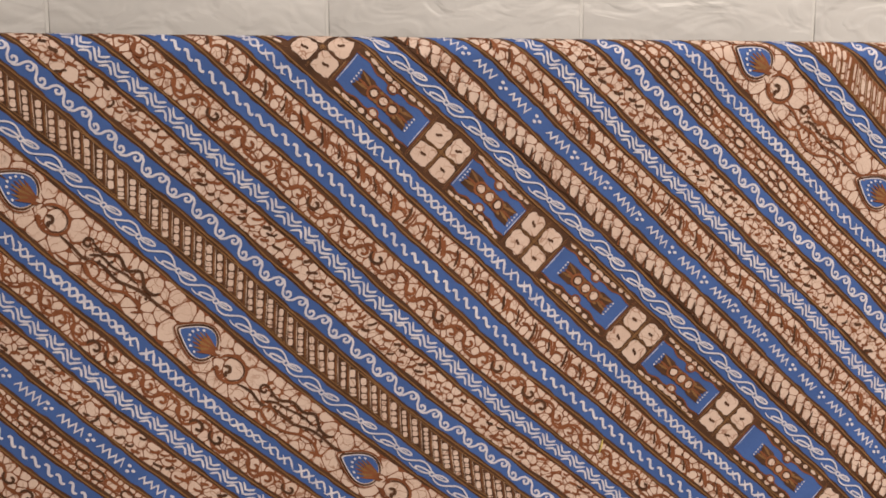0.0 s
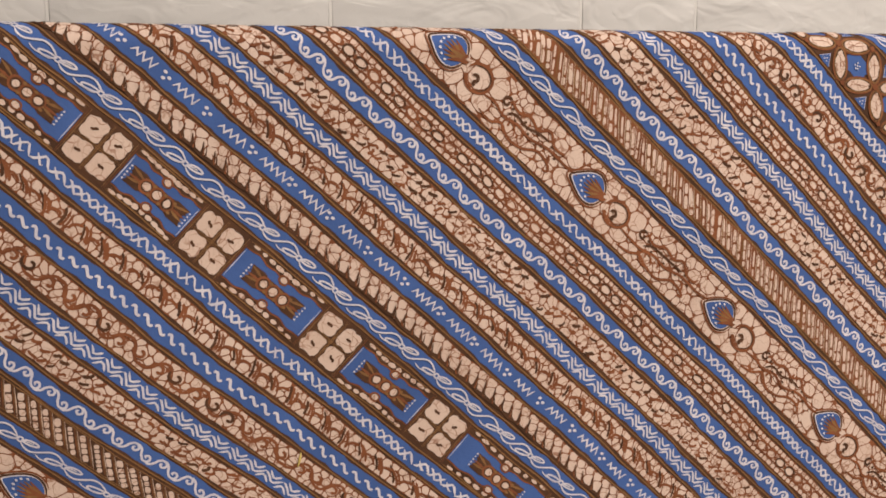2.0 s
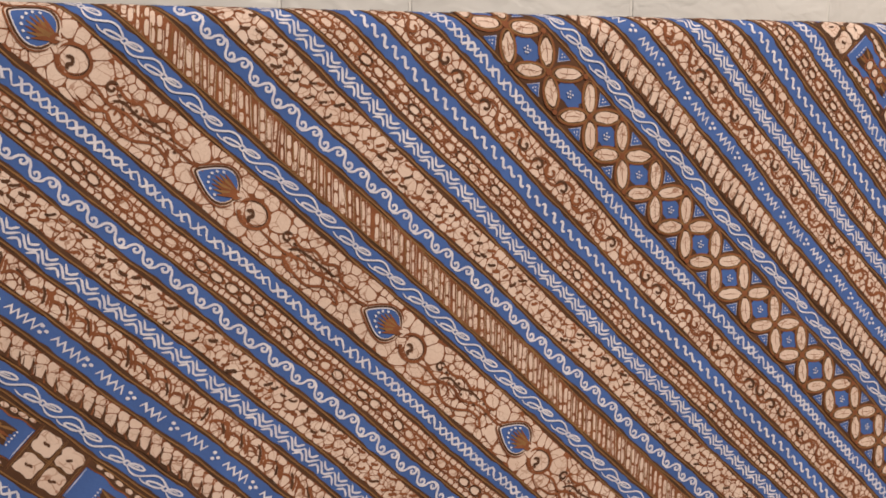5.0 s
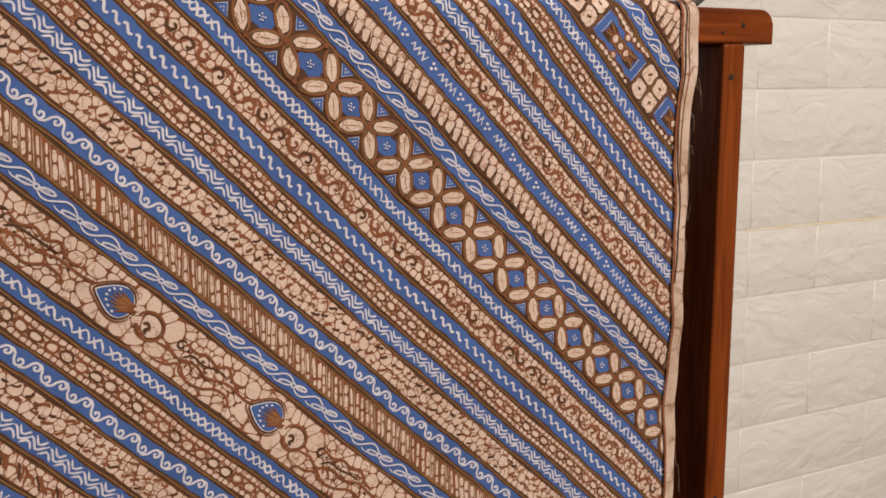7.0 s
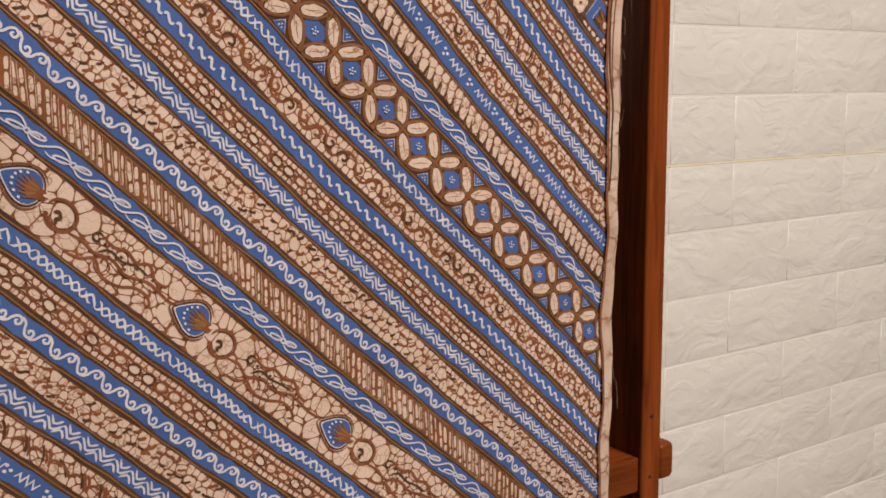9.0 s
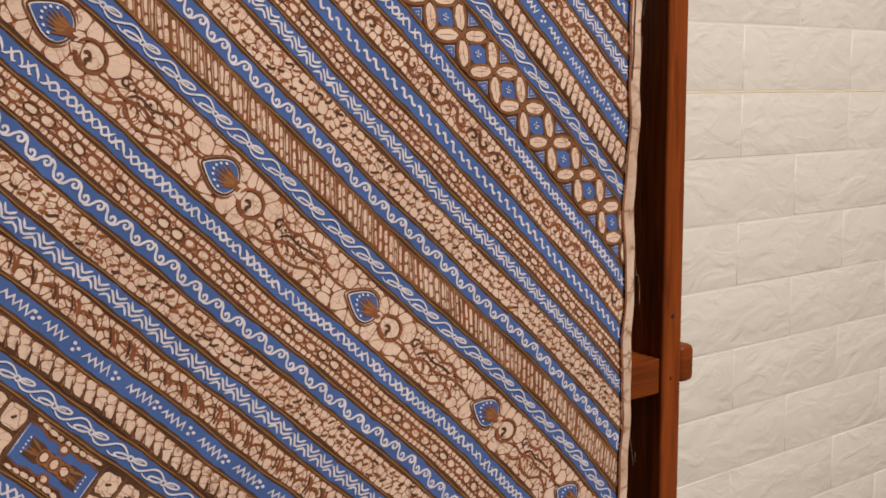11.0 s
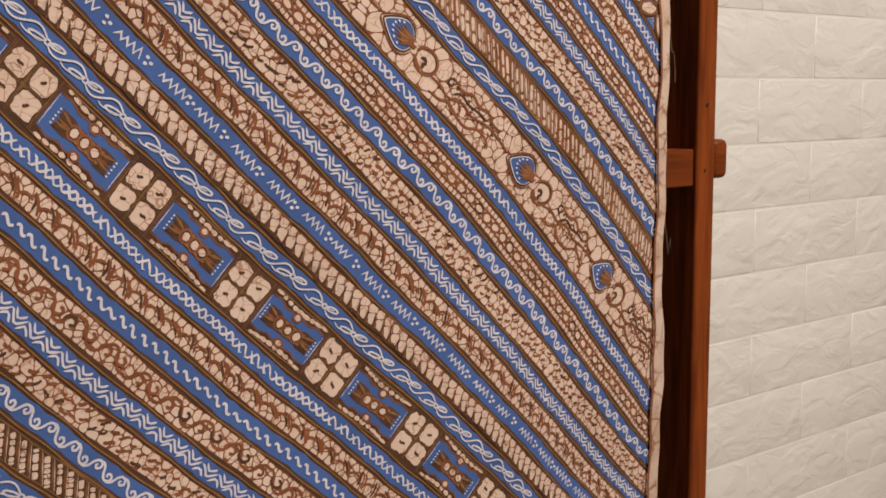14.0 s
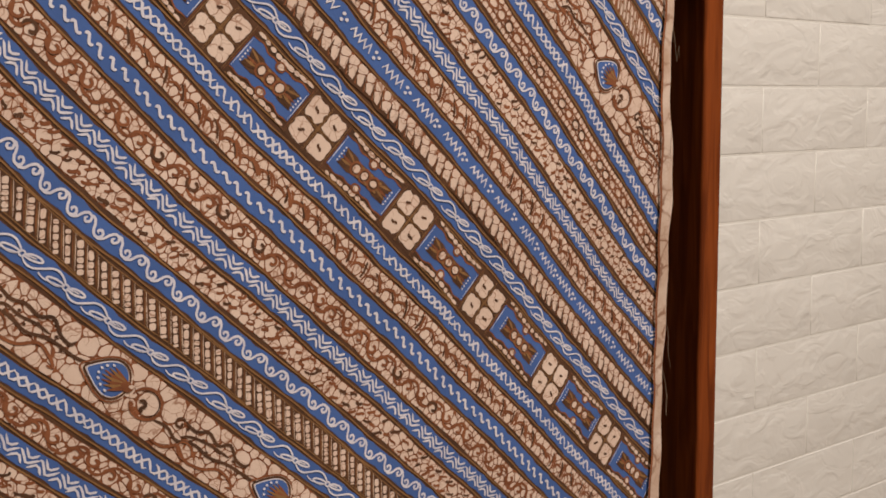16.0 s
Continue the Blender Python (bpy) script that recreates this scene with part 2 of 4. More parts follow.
EDGE_X = (0.8475, 0.8475, 0.8471, 0.8429, 0.8426, 0.8427, 0.8425, 0.84, 0.8391, 0.8376, 0.8413, 0.8381, 0.8362, 0.8341, 0.8343)


def drift(c, v):
    """Where the thread that leaves the top edge at c lies at the drop v."""
    cc, vv = np.clip(c, -0.55, 0.9), np.clip(v, -0.03, 0.85)
    b = WARP
    u, w = math.pi * (cc + 0 * vv + 0.5) / 1.4, math.pi * (vv + 0 * cc) / 0.9
    i, j = (np.arange(n).reshape((n,) + (1,) * np.ndim(u)) for n in (6, 7))
    ripple = (np.cos(i * u) * np.tensordot(RIPPLES, np.sin((j + 1) * w), 1)).sum(0)
    return c + ripple + b[0] * v + b[1] * vv**2 + b[2] * cc * vv + b[3] * cc**2 * vv + b[4] * cc * vv**2 + b[5] * vv**3 + b[6] * cc**3 * vv + b[7] * cc**2 * vv**2 + b[8] * cc * vv**3 + b[9] * vv**4


def edge_x(v):
    return np.interp(v, EDGE_V, EDGE_X) + 0.0008 * np.sin(v * 61.0) + 0.0005 * np.sin(v * 143.0 + 1.0)


def hang(x, v, h):
    """A point of the cloth, h in front of its face, from its place along the rail and its drop."""
    x, v, h = np.broadcast_arrays(np.asarray(x, float), np.asarray(v, float), np.asarray(h, float))
    a = v + 0.5708 * R0
    q = math.pi / 2 * R0
    y, z = np.full(a.shape, CLOTH_Y) - h, TOP - R0 - (a - q)
    arc = (a < q) & (a >= 0)
    y = np.where(arc, CLOTH_Y + R0 - (R0 + h) * np.sin(a / R0), y)
    z = np.where(arc, TOP - R0 + (R0 + h) * np.cos(a / R0), z)
    top = (a < 0) & (a >= -FLAT_TOP)
    y = np.where(top, CLOTH_Y + R0 - a, y)
    z = np.where(top, TOP + h, z)
    b = -a - FLAT_TOP
    yb = CLOTH_Y + R0 + FLAT_TOP
    arc2 = (b > 0) & (b < q)
    y = np.where(arc2, yb + (R0 + h) * np.sin(b / R0), y)
    z = np.where(arc2, TOP - R0 + (R0 + h) * np.cos(b / R0), z)
    y = np.where(b >= q, yb + R0 + h, y)
    z = np.where(b >= q, TOP - R0 - (b - q), z)
    k = np.clip(v / 0.12, 0, 1)
    y = y - k * (0.0016 * np.sin(x * 17 + v * 5) + 0.0012 * np.sin(x * 31 - v * 13 + 1.0) + 0.0007 * np.sin(v * 37 + x * 9))
    lip = np.clip((x - 0.815) / 0.035, 0, 1)
    y = y - k * lip**2 * (0.0008 + 0.0014 * np.sin(v * 33 + 0.6))
    return np.stack([x, y, z], -1)


def mesh_of(name, verts, faces, mats, materials, parent, label=""):
    me = bpy.data.meshes.new(name)
    me.from_pydata(verts.tolist(), [], faces)
    for m in materials:
        me.materials.append(m)
    if mats is not None:
        me.polygons.foreach_set("material_index", np.asarray(mats, dtype=np.int32))
    me.polygons.foreach_set("use_smooth", np.ones(len(me.polygons), dtype=bool))
    me.update()
    ob = new(name, me)
    ob.parent = parent
    return tagged(ob, label)


def grid_faces(rows, cols, start=0):
    return [(start + i * cols + j, start + i * cols + j + 1, start + (i + 1) * cols + j + 1, start + (i + 1) * cols + j) for i in range(rows - 1) for j in range(cols - 1)]


cloth = tagged(new("batik_cloth"), "blue, brown and cream striped batik cloth draped over the rail", "cloth")
# unseen back drop, lengthened to block bounced light from the post's inner side
back_end = -(FLAT_TOP + math.pi * R0 / 2 + 0.96)
drops = np.concatenate([np.linspace(back_end, -0.09, 40), np.linspace(-0.085, 0.016, 90), np.linspace(0.022, DROP, 130)])
across = np.linspace(0, 1, 150)
xs = X_LEFT + (edge_x(np.maximum(drops, 0))[:, None] - X_LEFT) * across[None, :]
pts = hang(xs, drops[:, None] + 0 * xs, 0.0).reshape(-1, 3)
fabric = mesh_of("fabric", pts, grid_faces(len(drops), 150), None, [BROWN], cloth)
solid = fabric.modifiers.new("thickness", "SOLIDIFY")
solid.thickness, solid.offset = 0.0006, 1.0


class Band:
    """Drawing on the cloth along one diagonal stripe; (l, q) = metres along it and across it."""

    def __init__(self, c0, half, seed):
        self.c0, self.half, self.rnd = c0, half, random.Random(seed)
        self.v, self.f, self.m, self.n, self.k = [], [], [], 0, 0
        self.ph = [self.rnd.uniform(0, 6.28) for _ in range(4)]
        vs = np.linspace(-0.006, DROP, 400)
        xx = drift(c0, vs)
        inside = (xx > X_LEFT - 0.03) & (xx < edge_x(vs) + 0.03)
        ok = vs[inside]
        self.empty = len(ok) < 3
        if not self.empty:
            self.l0, self.l1 = ok[0] * SKEW - 0.03, ok[-1] * SKEW + 0.03

    def place(self, p, h):
        p = np.asarray(p, float)
        l, q = p[:, 0], p[:, 1]
        q = q + 0.0005 * np.sin(l * 62 + self.ph[0]) + 0.00018 * np.sin(l * 190 + self.ph[1])
        v = np.clip((l - q * SLOPE) / SKEW, -0.5708 * R0 - 0.006, DROP - 0.002)
        c = self.c0 + q * SKEW
        x = np.clip(drift(c, v), X_LEFT + 0.002, edge_x(v) - 0.004)
        return hang(x, v, h)

    def height(self, layer):
        self.k += 1
        return 0.00018 * layer + 0.0000022 * (self.k % 37)

    def put(self, pts, faces, mat):
        self.v.append(pts)
        self.f += [tuple(i + self.n for i in f) for f in faces]
        self.m += [mat] * len(faces)
        self.n += len(pts)

    def fill(self, q0, q1, mat, layer=1, rough=0.00027):
        ls = np.concatenate([np.arange(self.l0, 0.075, 0.0022), np.arange(max(0.075, self.l0), self.l1, 0.005)])
        if len(ls) < 2:
            return
        qs = np.linspace(0, 1, 9)
        e0 = q0 + rough * np.sin(ls * 310 + self.ph[2]) + rough * np.sin(ls * 730 + self.ph[0])
        e1 = q1 + rough * np.sin(ls * 350 + self.ph[3]) + rough * np.sin(ls * 690 + self.ph[1])
        q = e0[:, None] + (e1 - e0)[:, None] * qs[None, :]
        p = np.stack([ls[:, None] + 0 * q, q], -1).reshape(-1, 2)
        self.put(self.place(p, self.height(layer)), grid_faces(len(ls), 9), mat)

    def line(self, p, w, mat, layer=3, taper=False, jitter=0.0):
        p = np.asarray(p, float)
        if jitter:
            p = p + np.array([[self.rnd.gauss(0, jitter), self.rnd.gauss(0, jitter)] for _ in p])
        if p[:, 0].max() < self.l0 or p[:, 0].min() > self.l1:
            return
        d = np.gradient(p, axis=0)
        d /= np.maximum(np.linalg.norm(d, axis=1, keepdims=True), 1e-9)
        nrm = np.stack([-d[:, 1], d[:, 0]], -1)
        n = len(p)
        u = np.linspace(-1, 1, n)
        ww = w * 0.5 * (1 - 0.85 * ((u + 1) / 2) if taper else np.clip(1.25 - np.abs(u) ** 6, 0.3, 1.0))[:, None]
        pts = np.concatenate([p + nrm * ww, p - nrm * ww])
        self.put(self.place(pts, self.height(layer)), [(i, i + 1, n + i + 1, n + i) for i in range(n - 1)], mat)

    def ring(self, l, q, a, b, w, mat, turn=0.0, layer=3, n=18, part_of=1.0, start=0.0):
        t = np.linspace(start, start + 2 * math.pi * part_of, n)
        x, y = a * np.cos(t), b * np.sin(t)
        ct, st = math.cos(turn), math.sin(turn)
        self.line(np.stack([l + x * ct - y * st, q + x * st + y * ct], -1), w, mat, layer)

    def spot(self, l, q, a, b, mat, turn=0.0, layer=2, n=11, square=0.0):
        if l < self.l0 or l > self.l1:
            return
        t = np.linspace(0, 2 * math.pi, n, endpoint=False)
        r = 1 + square * np.cos(4 * t + math.pi) + np.array([self.rnd.gauss(0, 0.05) for _ in t])
        x, y = a * r * np.cos(t), b * r * np.sin(t)
        ct, st = math.cos(turn), math.sin(turn)
        rim = np.stack([l + x * ct - y * st, q + x * st + y * ct], -1)
        mid = np.array([[l, q]])
        half = mid + (rim - mid) * 0.5
        self.put(self.place(np.concatenate([mid, half, rim]), self.height(layer)),
                 [(0, 1 + i, 1 + (i + 1) % n) for i in range(n)] + [(1 + i, 1 + n + i, 1 + n + (i + 1) % n, 1 + (i + 1) % n) for i in range(n)], mat)

    def area(self, rim, mat, layer=2):
        rim = np.asarray(rim, float)
        if rim[:, 0].max() < self.l0 or rim[:, 0].min() > self.l1:
            return
        n, rings = len(rim), 5
        mid = rim.mean(0, keepdims=True)
        pts = np.concatenate([mid] + [mid + (rim - mid) * (k + 1) / rings for k in range(rings)])
        faces = [(0, 1 + i, 1 + (i + 1) % n) for i in range(n)]
        for k in range(rings - 1):
            a, b = 1 + k * n, 1 + (k + 1) * n
            faces += [(a + i, b + i, b + (i + 1) % n, a + (i + 1) % n) for i in range(n)]
        self.put(self.place(pts, self.height(layer)), faces, mat)

    def field(self, ls, lo, hi, mat, layer=2):
        """A filled shape between two lines over the places ls."""
        u = np.linspace(0, 1, 9)
        q = lo[:, None] + (hi - lo)[:, None] * u[None, :]
        p = np.stack([ls[:, None] + 0 * q, q], -1).reshape(-1, 2)
        if ls.max() > self.l0 and ls.min() < self.l1:
            self.put(self.place(p, self.height(layer)), grid_faces(len(ls), 9), mat)

    def cells(self, seeds, gap, mat, layer=2, reach=None, n=14):
        """Rounded pebbles that share the band among the seeds (l, q, size), thin veins left between them."""
        reach = self.half if reach is None else reach
        s = np.array(sorted(seeds))
        s = s[(s[:, 0] > self.l0) & (s[:, 0] < self.l1)] if len(s) else s
        if len(s) < 2:
            return
        t = np.linspace(0, 2 * math.pi, n, endpoint=False)
        way = np.stack([np.cos(t), np.sin(t)], -1)
        for k in range(0, len(s), 80):
            own = s[k:k + 80]
            near = s[(s[:, 0] > own[0, 0] - 0.024) & (s[:, 0] < own[-1, 0] + 0.024)]
            d = near[None, :, :2] - own[:, None, :2]
            dist = np.linalg.norm(d, axis=2)
            wall_at = dist / 2 + (own[:, None, 2] ** 2 - near[None, :, 2] ** 2) / (2 * np.maximum(dist, 1e-6)) - gap / 2
            wall_at = np.clip(wall_at, 0.0005, 1)
            lean = np.einsum("ijc,tc->ijt", d / np.maximum(dist, 1e-6)[:, :, None], way)
            inv = np.where((dist > 1e-6)[:, :, None], np.clip(lean, 0, 1) / wall_at[:, :, None], 0)
            sides = [np.clip(f * way[None, :, 1], 0, 1) / np.clip(reach - f * own[:, 1:2] - gap / 2, 0.0005, 1) for f in (1, -1)]
            r = ((inv ** 9).sum(1) + sides[0] ** 9 + sides[1] ** 9 + 1e-9) ** (-1 / 9)
            r = np.minimum(r, 0.016)
            rim = own[:, None, :2] + r[:, :, None] * way[None]
            mid = own[:, None, :2] + 0 * rim[:, :1]
            pts = np.concatenate([mid, mid + (rim - mid) * 0.5, rim], 1)
            faces = []
            for c in range(len(own)):
                o = c * (2 * n + 1)
                faces += [(o, o + 1 + i, o + 1 + (i + 1) % n) for i in range(n)]
                faces += [(o + 1 + i, o + 1 + n + i, o + 1 + n + (i + 1) % n, o + 1 + (i + 1) % n) for i in range(n)]
            self.put(self.place(pts.reshape(-1, 2), self.height(layer)), faces, mat)

    def scatter(self, rows, pitch, size=1.0, loose=0.22, keep=1.0):
        """Seeds in loose rows along the band."""
        out = []
        for k in range(rows):
            q = ((k + 0.5) / rows * 2 - 1) * self.half
            l = self.l0 - self.rnd.uniform(0, pitch)
            while l < self.l1:
                if self.rnd.random() < keep:
                    out.append((l, q + self.rnd.gauss(0, loose * self.half / rows), size * pitch * self.rnd.uniform(0.3, 0.62)))
                l += pitch * self.rnd.uniform(0.6, 1.4)
        return out

    def clear(self, seeds, bigs):
        """Leave out the seeds that lie in the large cells, and add those."""
        b = np.array(bigs)
        return [s for s in seeds if (np.hypot(b[:, 0] - s[0], b[:, 1] - s[1]) > b[:, 2] * 0.95).all()] + list(bigs)

    def steps(self, period, shift=0.0):
        k0 = math.floor((self.l0 - shift) / period)
        k1 = math.ceil((self.l1 - shift) / period)
        return [k * period + shift + self.rnd.gauss(0, 0.03 * period) for k in range(k0, k1 + 1)]

    def marks(self, listed):
        """Hand-set places with the space to the next, repeated on beyond them."""
        listed = list(listed)
        gap = (listed[-1] - listed[0]) / (len(listed) - 1)
        while listed[0] * MM > self.l0:
            listed.insert(0, listed[0] - gap)
        while listed[-1] * MM < self.l1:
            listed.append(listed[-1] + gap)
        return [(a * MM, b - a) for a, b in zip(listed, listed[1:])]

    def done(self, label):
        if self.n:
            mesh_of("stripe", np.concatenate(self.v), self.f, self.m, PRINT, cloth, label)


I_BLUE, I_CREAM, I_BROWN, I_TAN, I_WHITE, I_RUST, I_PEBBLE = range(7)
MM = 0.001


def curve(points, per=5):
    """A rounded line through control points, in millimetres."""
    p = np.asarray(points, float) * MM
    p = np.concatenate([[2 * p[0] - p[1]], p, [2 * p[-1] - p[-2]]])
    out = []
    for i in range(1, len(p) - 2):
        for t in np.linspace(0, 1, per, endpoint=False):
            a, b, c, d = p[i - 1], p[i], p[i + 1], p[i + 2]
            out.append(0.5 * (2 * b + (c - a) * t + (2 * a - 5 * b + 4 * c - d) * t * t + (3 * b - a - 3 * c + d) * t**3))
    out.append(p[-2])
    return np.array(out)


def at(l, q, p, s=1.0, turn=0.0):
    ct, st = math.cos(turn), math.sin(turn)
    p = np.asarray(p) * s
    return np.stack([l + p[:, 0] * ct - p[:, 1] * st, q + p[:, 0] * st + p[:, 1] * ct], -1)


# --- narrow blue bands with undyed line work ---
def blue_ground(b):
    b.fill(-b.half, b.half, I_BLUE)


def curl_line():
    """One half wave of a running scroll with its curled end."""
    return curve([(-6.6, -2.6), (-4.6, -3.0), (-2.6, -1.6), (-1.4, 1.0), (0.4, 2.8), (2.5, 2.4), (3.1, 0.5), (1.7, -0.7), (0.5, 0.3), (1.3, 1.3)], 4)


def band_scroll(b):
    blue_ground(b)
    one = curl_line()
    sign = 1
    for l in b.steps(8.2 * MM):
        b.line(at(l, 0, one * np.array([1, sign]), 1.12), 1.3 * MM, I_WHITE, 3, False, 0.00006)
        sign = -sign


def band_zigzag(b):
    blue_ground(b)
    p = 11.4
    for l in b.steps(p * MM):
        j = b.rnd.uniform(0.9, 1.1)
        b.line(np.array([(l + x * p * MM, y * j * MM) for x, y in ((0.0, 2.3), (0.12, 1.9), (0.30, 0.0), (0.48, -2.2), (0.62, -1.9), (0.82, 0.2), (1.0, 2.3))]), 1.25 * MM, I_WHITE, 3, False, 0.0001)
        b.line(np.array([(l + x * p * MM, (y * j + 2.4) * MM) for x, y in ((0.20, 1.7), (0.34, 0.0), (0.48, -1.7), (0.62, -1.2), (0.78, 0.6), (0.84, 1.5))]), 1.25 * MM, I_WHITE, 3, False, 0.0001)
        b.line(np.array([(l + x * p * MM, (y * j - 2.4) * MM) for x, y in ((-0.32, -1.6), (-0.18, 0.0), (-0.03, 1.6), (0.12, 1.2), (0.26, -0.5), (0.34, -1.5))]), 1.25 * MM, I_WHITE, 3, False, 0.0001)


def band_squiggle(b):
    blue_ground(b)
    one = curve([(-3.6, 0.9), (-2.9, 2.0), (-1.6, 2.1), (-0.7, 0.9), (0.4, -0.9), (1.4, -2.0), (2.7, -1.9), (3.4, -1.0)], 4)
    for l in b.steps(7.9 * MM):
        b.line(at(l, 0.2 * MM * b.rnd.gauss(0, 1), one, b.rnd.uniform(0.84, 0.98), b.rnd.gauss(0.16, 0.08)), 1.55 * MM, I_WHITE, 3)


def band_cross(b):
    blue_ground(b)
    p = 10.4
    for i, l in enumerate(b.steps(p * MM)):
        s = b.rnd.uniform(0.85, 1.15)
        for f in (1, -1):
            q = np.array([(l + x * p * MM, f * y * s * MM) for x, y in ((-0.06, -2.5), (0.12, -1.9), (0.30, 0.2), (0.50, 2.5), (0.64, 1.8), (0.82, -0.3), (1.0, -2.5))])
            b.line(q if f > 0 or b.rnd.random() < 0.6 else q[1:5], b.rnd.uniform(1.05, 1.6) * MM, I_WHITE, 3, False, 0.00018)


def band_chain(b):
    blue_ground(b)
    leaf = curve([(0.6, -0.2), (3.6, 2.0), (7.4, 2.9), (9.8, 2.3), (8.6, 1.0), (4.8, -0.2), (0.6, -0.4)], 4)
    vein = curve([(1.5, 0.2), (4.5, 1.1), (7.0, 1.6)], 3)
    whip = curve([(0.8, -1.2), (4.2, -2.9), (8.0, -2.6), (12.0, 0.2), (15.5, 2.9), (19.0, 3.6), (22.2, 2.4), (25.0, 0.6)], 4)
    hook = curve([(-14.5, -2.6), (-12.0, -3.4), (-9.0, -3.2), (-5.0, -2.0), (-1.0, -0.6)], 4)
    for l in b.steps(25.5 * MM):
        for f in (1, -1):
            b.line(at(l, 0, leaf * f, b.rnd.uniform(0.93, 1.03)), 1.05 * MM, I_WHITE, 3)
        b.line(at(l, 0, vein), 0.6 * MM, I_WHITE, 3)
        b.ring(l, 0.0, 1.6 * MM, 1.3 * MM, 0.95 * MM, I_WHITE, n=12)
        b.line(at(l, 0, whip), 1.0 * MM, I_WHITE, 4)
        b.line(at(l, 0, hook), 0.7 * MM, I_WHITE, 4)


def band_wave_dots(b):
    blue_ground(b)
    for l in b.steps(27.0 * MM):
        n = b.rnd.choice((7, 8, 8, 9))
        p = [(l + (i * 2.05 - 9.0) * MM, (2.2 if i % 2 else -1.8) * MM * (0.75 + 0.06 * i)) for i in range(n + 1)]
        b.line(np.array(p), 1.9 * MM, I_WHITE, 3, False, 0.0002)
        for x, y in ((10.4, 1.8), (11.2, -1.5), (13.6, 0.6)):
            b.spot(l + x * MM, y * MM, 1.15 * MM, 0.95 * MM, I_WHITE, 0.3, 3, 9)


# --- narrow cream bands: pebbles of undyed cotton, veins and strokes of brown dye ---
def vein_ground(b, ground=5):
    b.fill(-b.half, b.half, ground)


def band_flecks(b):
    vein_ground(b)
    bigs = []
    for l in b.steps(9.5 * MM):
        bigs.append((l, b.rnd.uniform(-0.45, 0.45) * b.half, b.rnd.uniform(3.0, 4.2) * MM))
    b.cells(b.clear(b.scatter(3, 5.6 * MM), bigs), 0.5 * MM, I_CREAM)
    for l in b.steps(6.2 * MM):
        for k in range(2):
            q = (b.rnd.uniform(-0.3, 0.3) + (k - 0.5) * 0.9) * b.half
            w = b.rnd.uniform(1.8, 3.2)
            hook = curve([(-w, 0.7), (-0.3 * w, 0.0), (0.6 * w, 0.2), (0.9 * w, b.rnd.uniform(-1.8, 1.8))], 3)
            b.line(at(l + b.rnd.uniform(-2, 2) * MM, q, hook, 1.0, b.rnd.gauss(0.6, 0.3)), b.rnd.uniform(1.2, 1.9) * MM, b.rnd.choice((I_BROWN, I_RUST, I_RUST)), 3)


def band_bricks(b):
    """A row of ringed ovals between two rows of small beads."""
    vein_ground(b)
    h = b.half / MM
    seeds = []
    for f in (1, -1):
        l = b.l0
        while l < b.l1:
            seeds.append((l, f * (h - 1.6) * MM, b.rnd.uniform(1.3, 2.0) * MM))
            l += b.rnd.uniform(3.0, 5.2) * MM
    for i, l in enumerate(b.steps(9.4 * MM)):
        seeds.append((l, b.rnd.uniform(-0.8, 0.8) * MM, 3.2 * MM))
        seeds.append((l + 4.7 * MM, 2.1 * MM, 1.5 * MM))
        seeds.append((l + 4.7 * MM, -2.1 * MM, 1.5 * MM))
    b.cells(seeds, 0.75 * MM, I_CREAM)
    for l in b.steps(9.4 * MM):
        b.ring(l, 0, b.rnd.uniform(3.6, 4.3) * MM, b.rnd.uniform(2.3, 2.8) * MM, 1.1 * MM, b.rnd.choice((I_RUST, I_BROWN)), b.rnd.gauss(0.0, 0.12), n=14)
        b.line(at(l, 0, curve([(4.0, 1.6), (4.8, 0.0), (4.0, -1.6)], 3)), 1.2 * MM, I_RUST, 4)
    if b.l1 - b.l0 > 0.03:
        ls = np.arange(b.l0, b.l1, 0.003)
        for f in (1, -1):
            b.line(np.stack([ls, f * (h - 3.6 + 0.5 * np.sin(ls / MM * 0.67 + b.ph[0])) * MM], -1), 0.8 * MM, I_RUST, 3)


def band_curls(b):
    """Comma-shaped large cells in a winding stem, small beads between."""
    vein_ground(b)
    f = 1
    bigs, strokes = [], []
    t = np.linspace(0, 1, 16)
    hook = np.stack([(1.0 + 3.4 * (1 - t)) * np.cos(3.5 - 5.4 * t), (0.8 + 3.0 * (1 - t)) * np.sin(3.5 - 5.4 * t)], -1) * MM
    stem = curve([(-8.5, -3.4), (-4.6, -4.4), (-1.2, -1.6), (1.4, 2.8), (4.8, 4.4), (8.5, 3.4)], 4)
    for l in b.steps(11.6 * MM):
        l += b.rnd.gauss(0, 0.8) * MM
        bigs.append((l + 2.6 * MM, -1.2 * f * MM, b.rnd.uniform(3.2, 4.2) * MM))
        if b.rnd.random() < 0.6:
            bigs.append((l - 3.6 * MM, 2.4 * f * MM, 2.6 * MM))
        strokes.append((l, f))
        f = -f
    b.cells(b.clear(b.scatter(3, 4.6 * MM), bigs), 0.65 * MM, I_CREAM)
    for l, f in strokes:
        b.line(at(l, 0, stem * np.array([1, f])), 1.6 * MM, I_RUST, 3)
        b.line(at(l + 2.4 * MM, -1.0 * f * MM, hook * np.array([1, f]), b.rnd.uniform(0.95, 1.15)), 1.6 * MM, b.rnd.choice((I_BROWN, I_RUST, I_RUST)), 4)


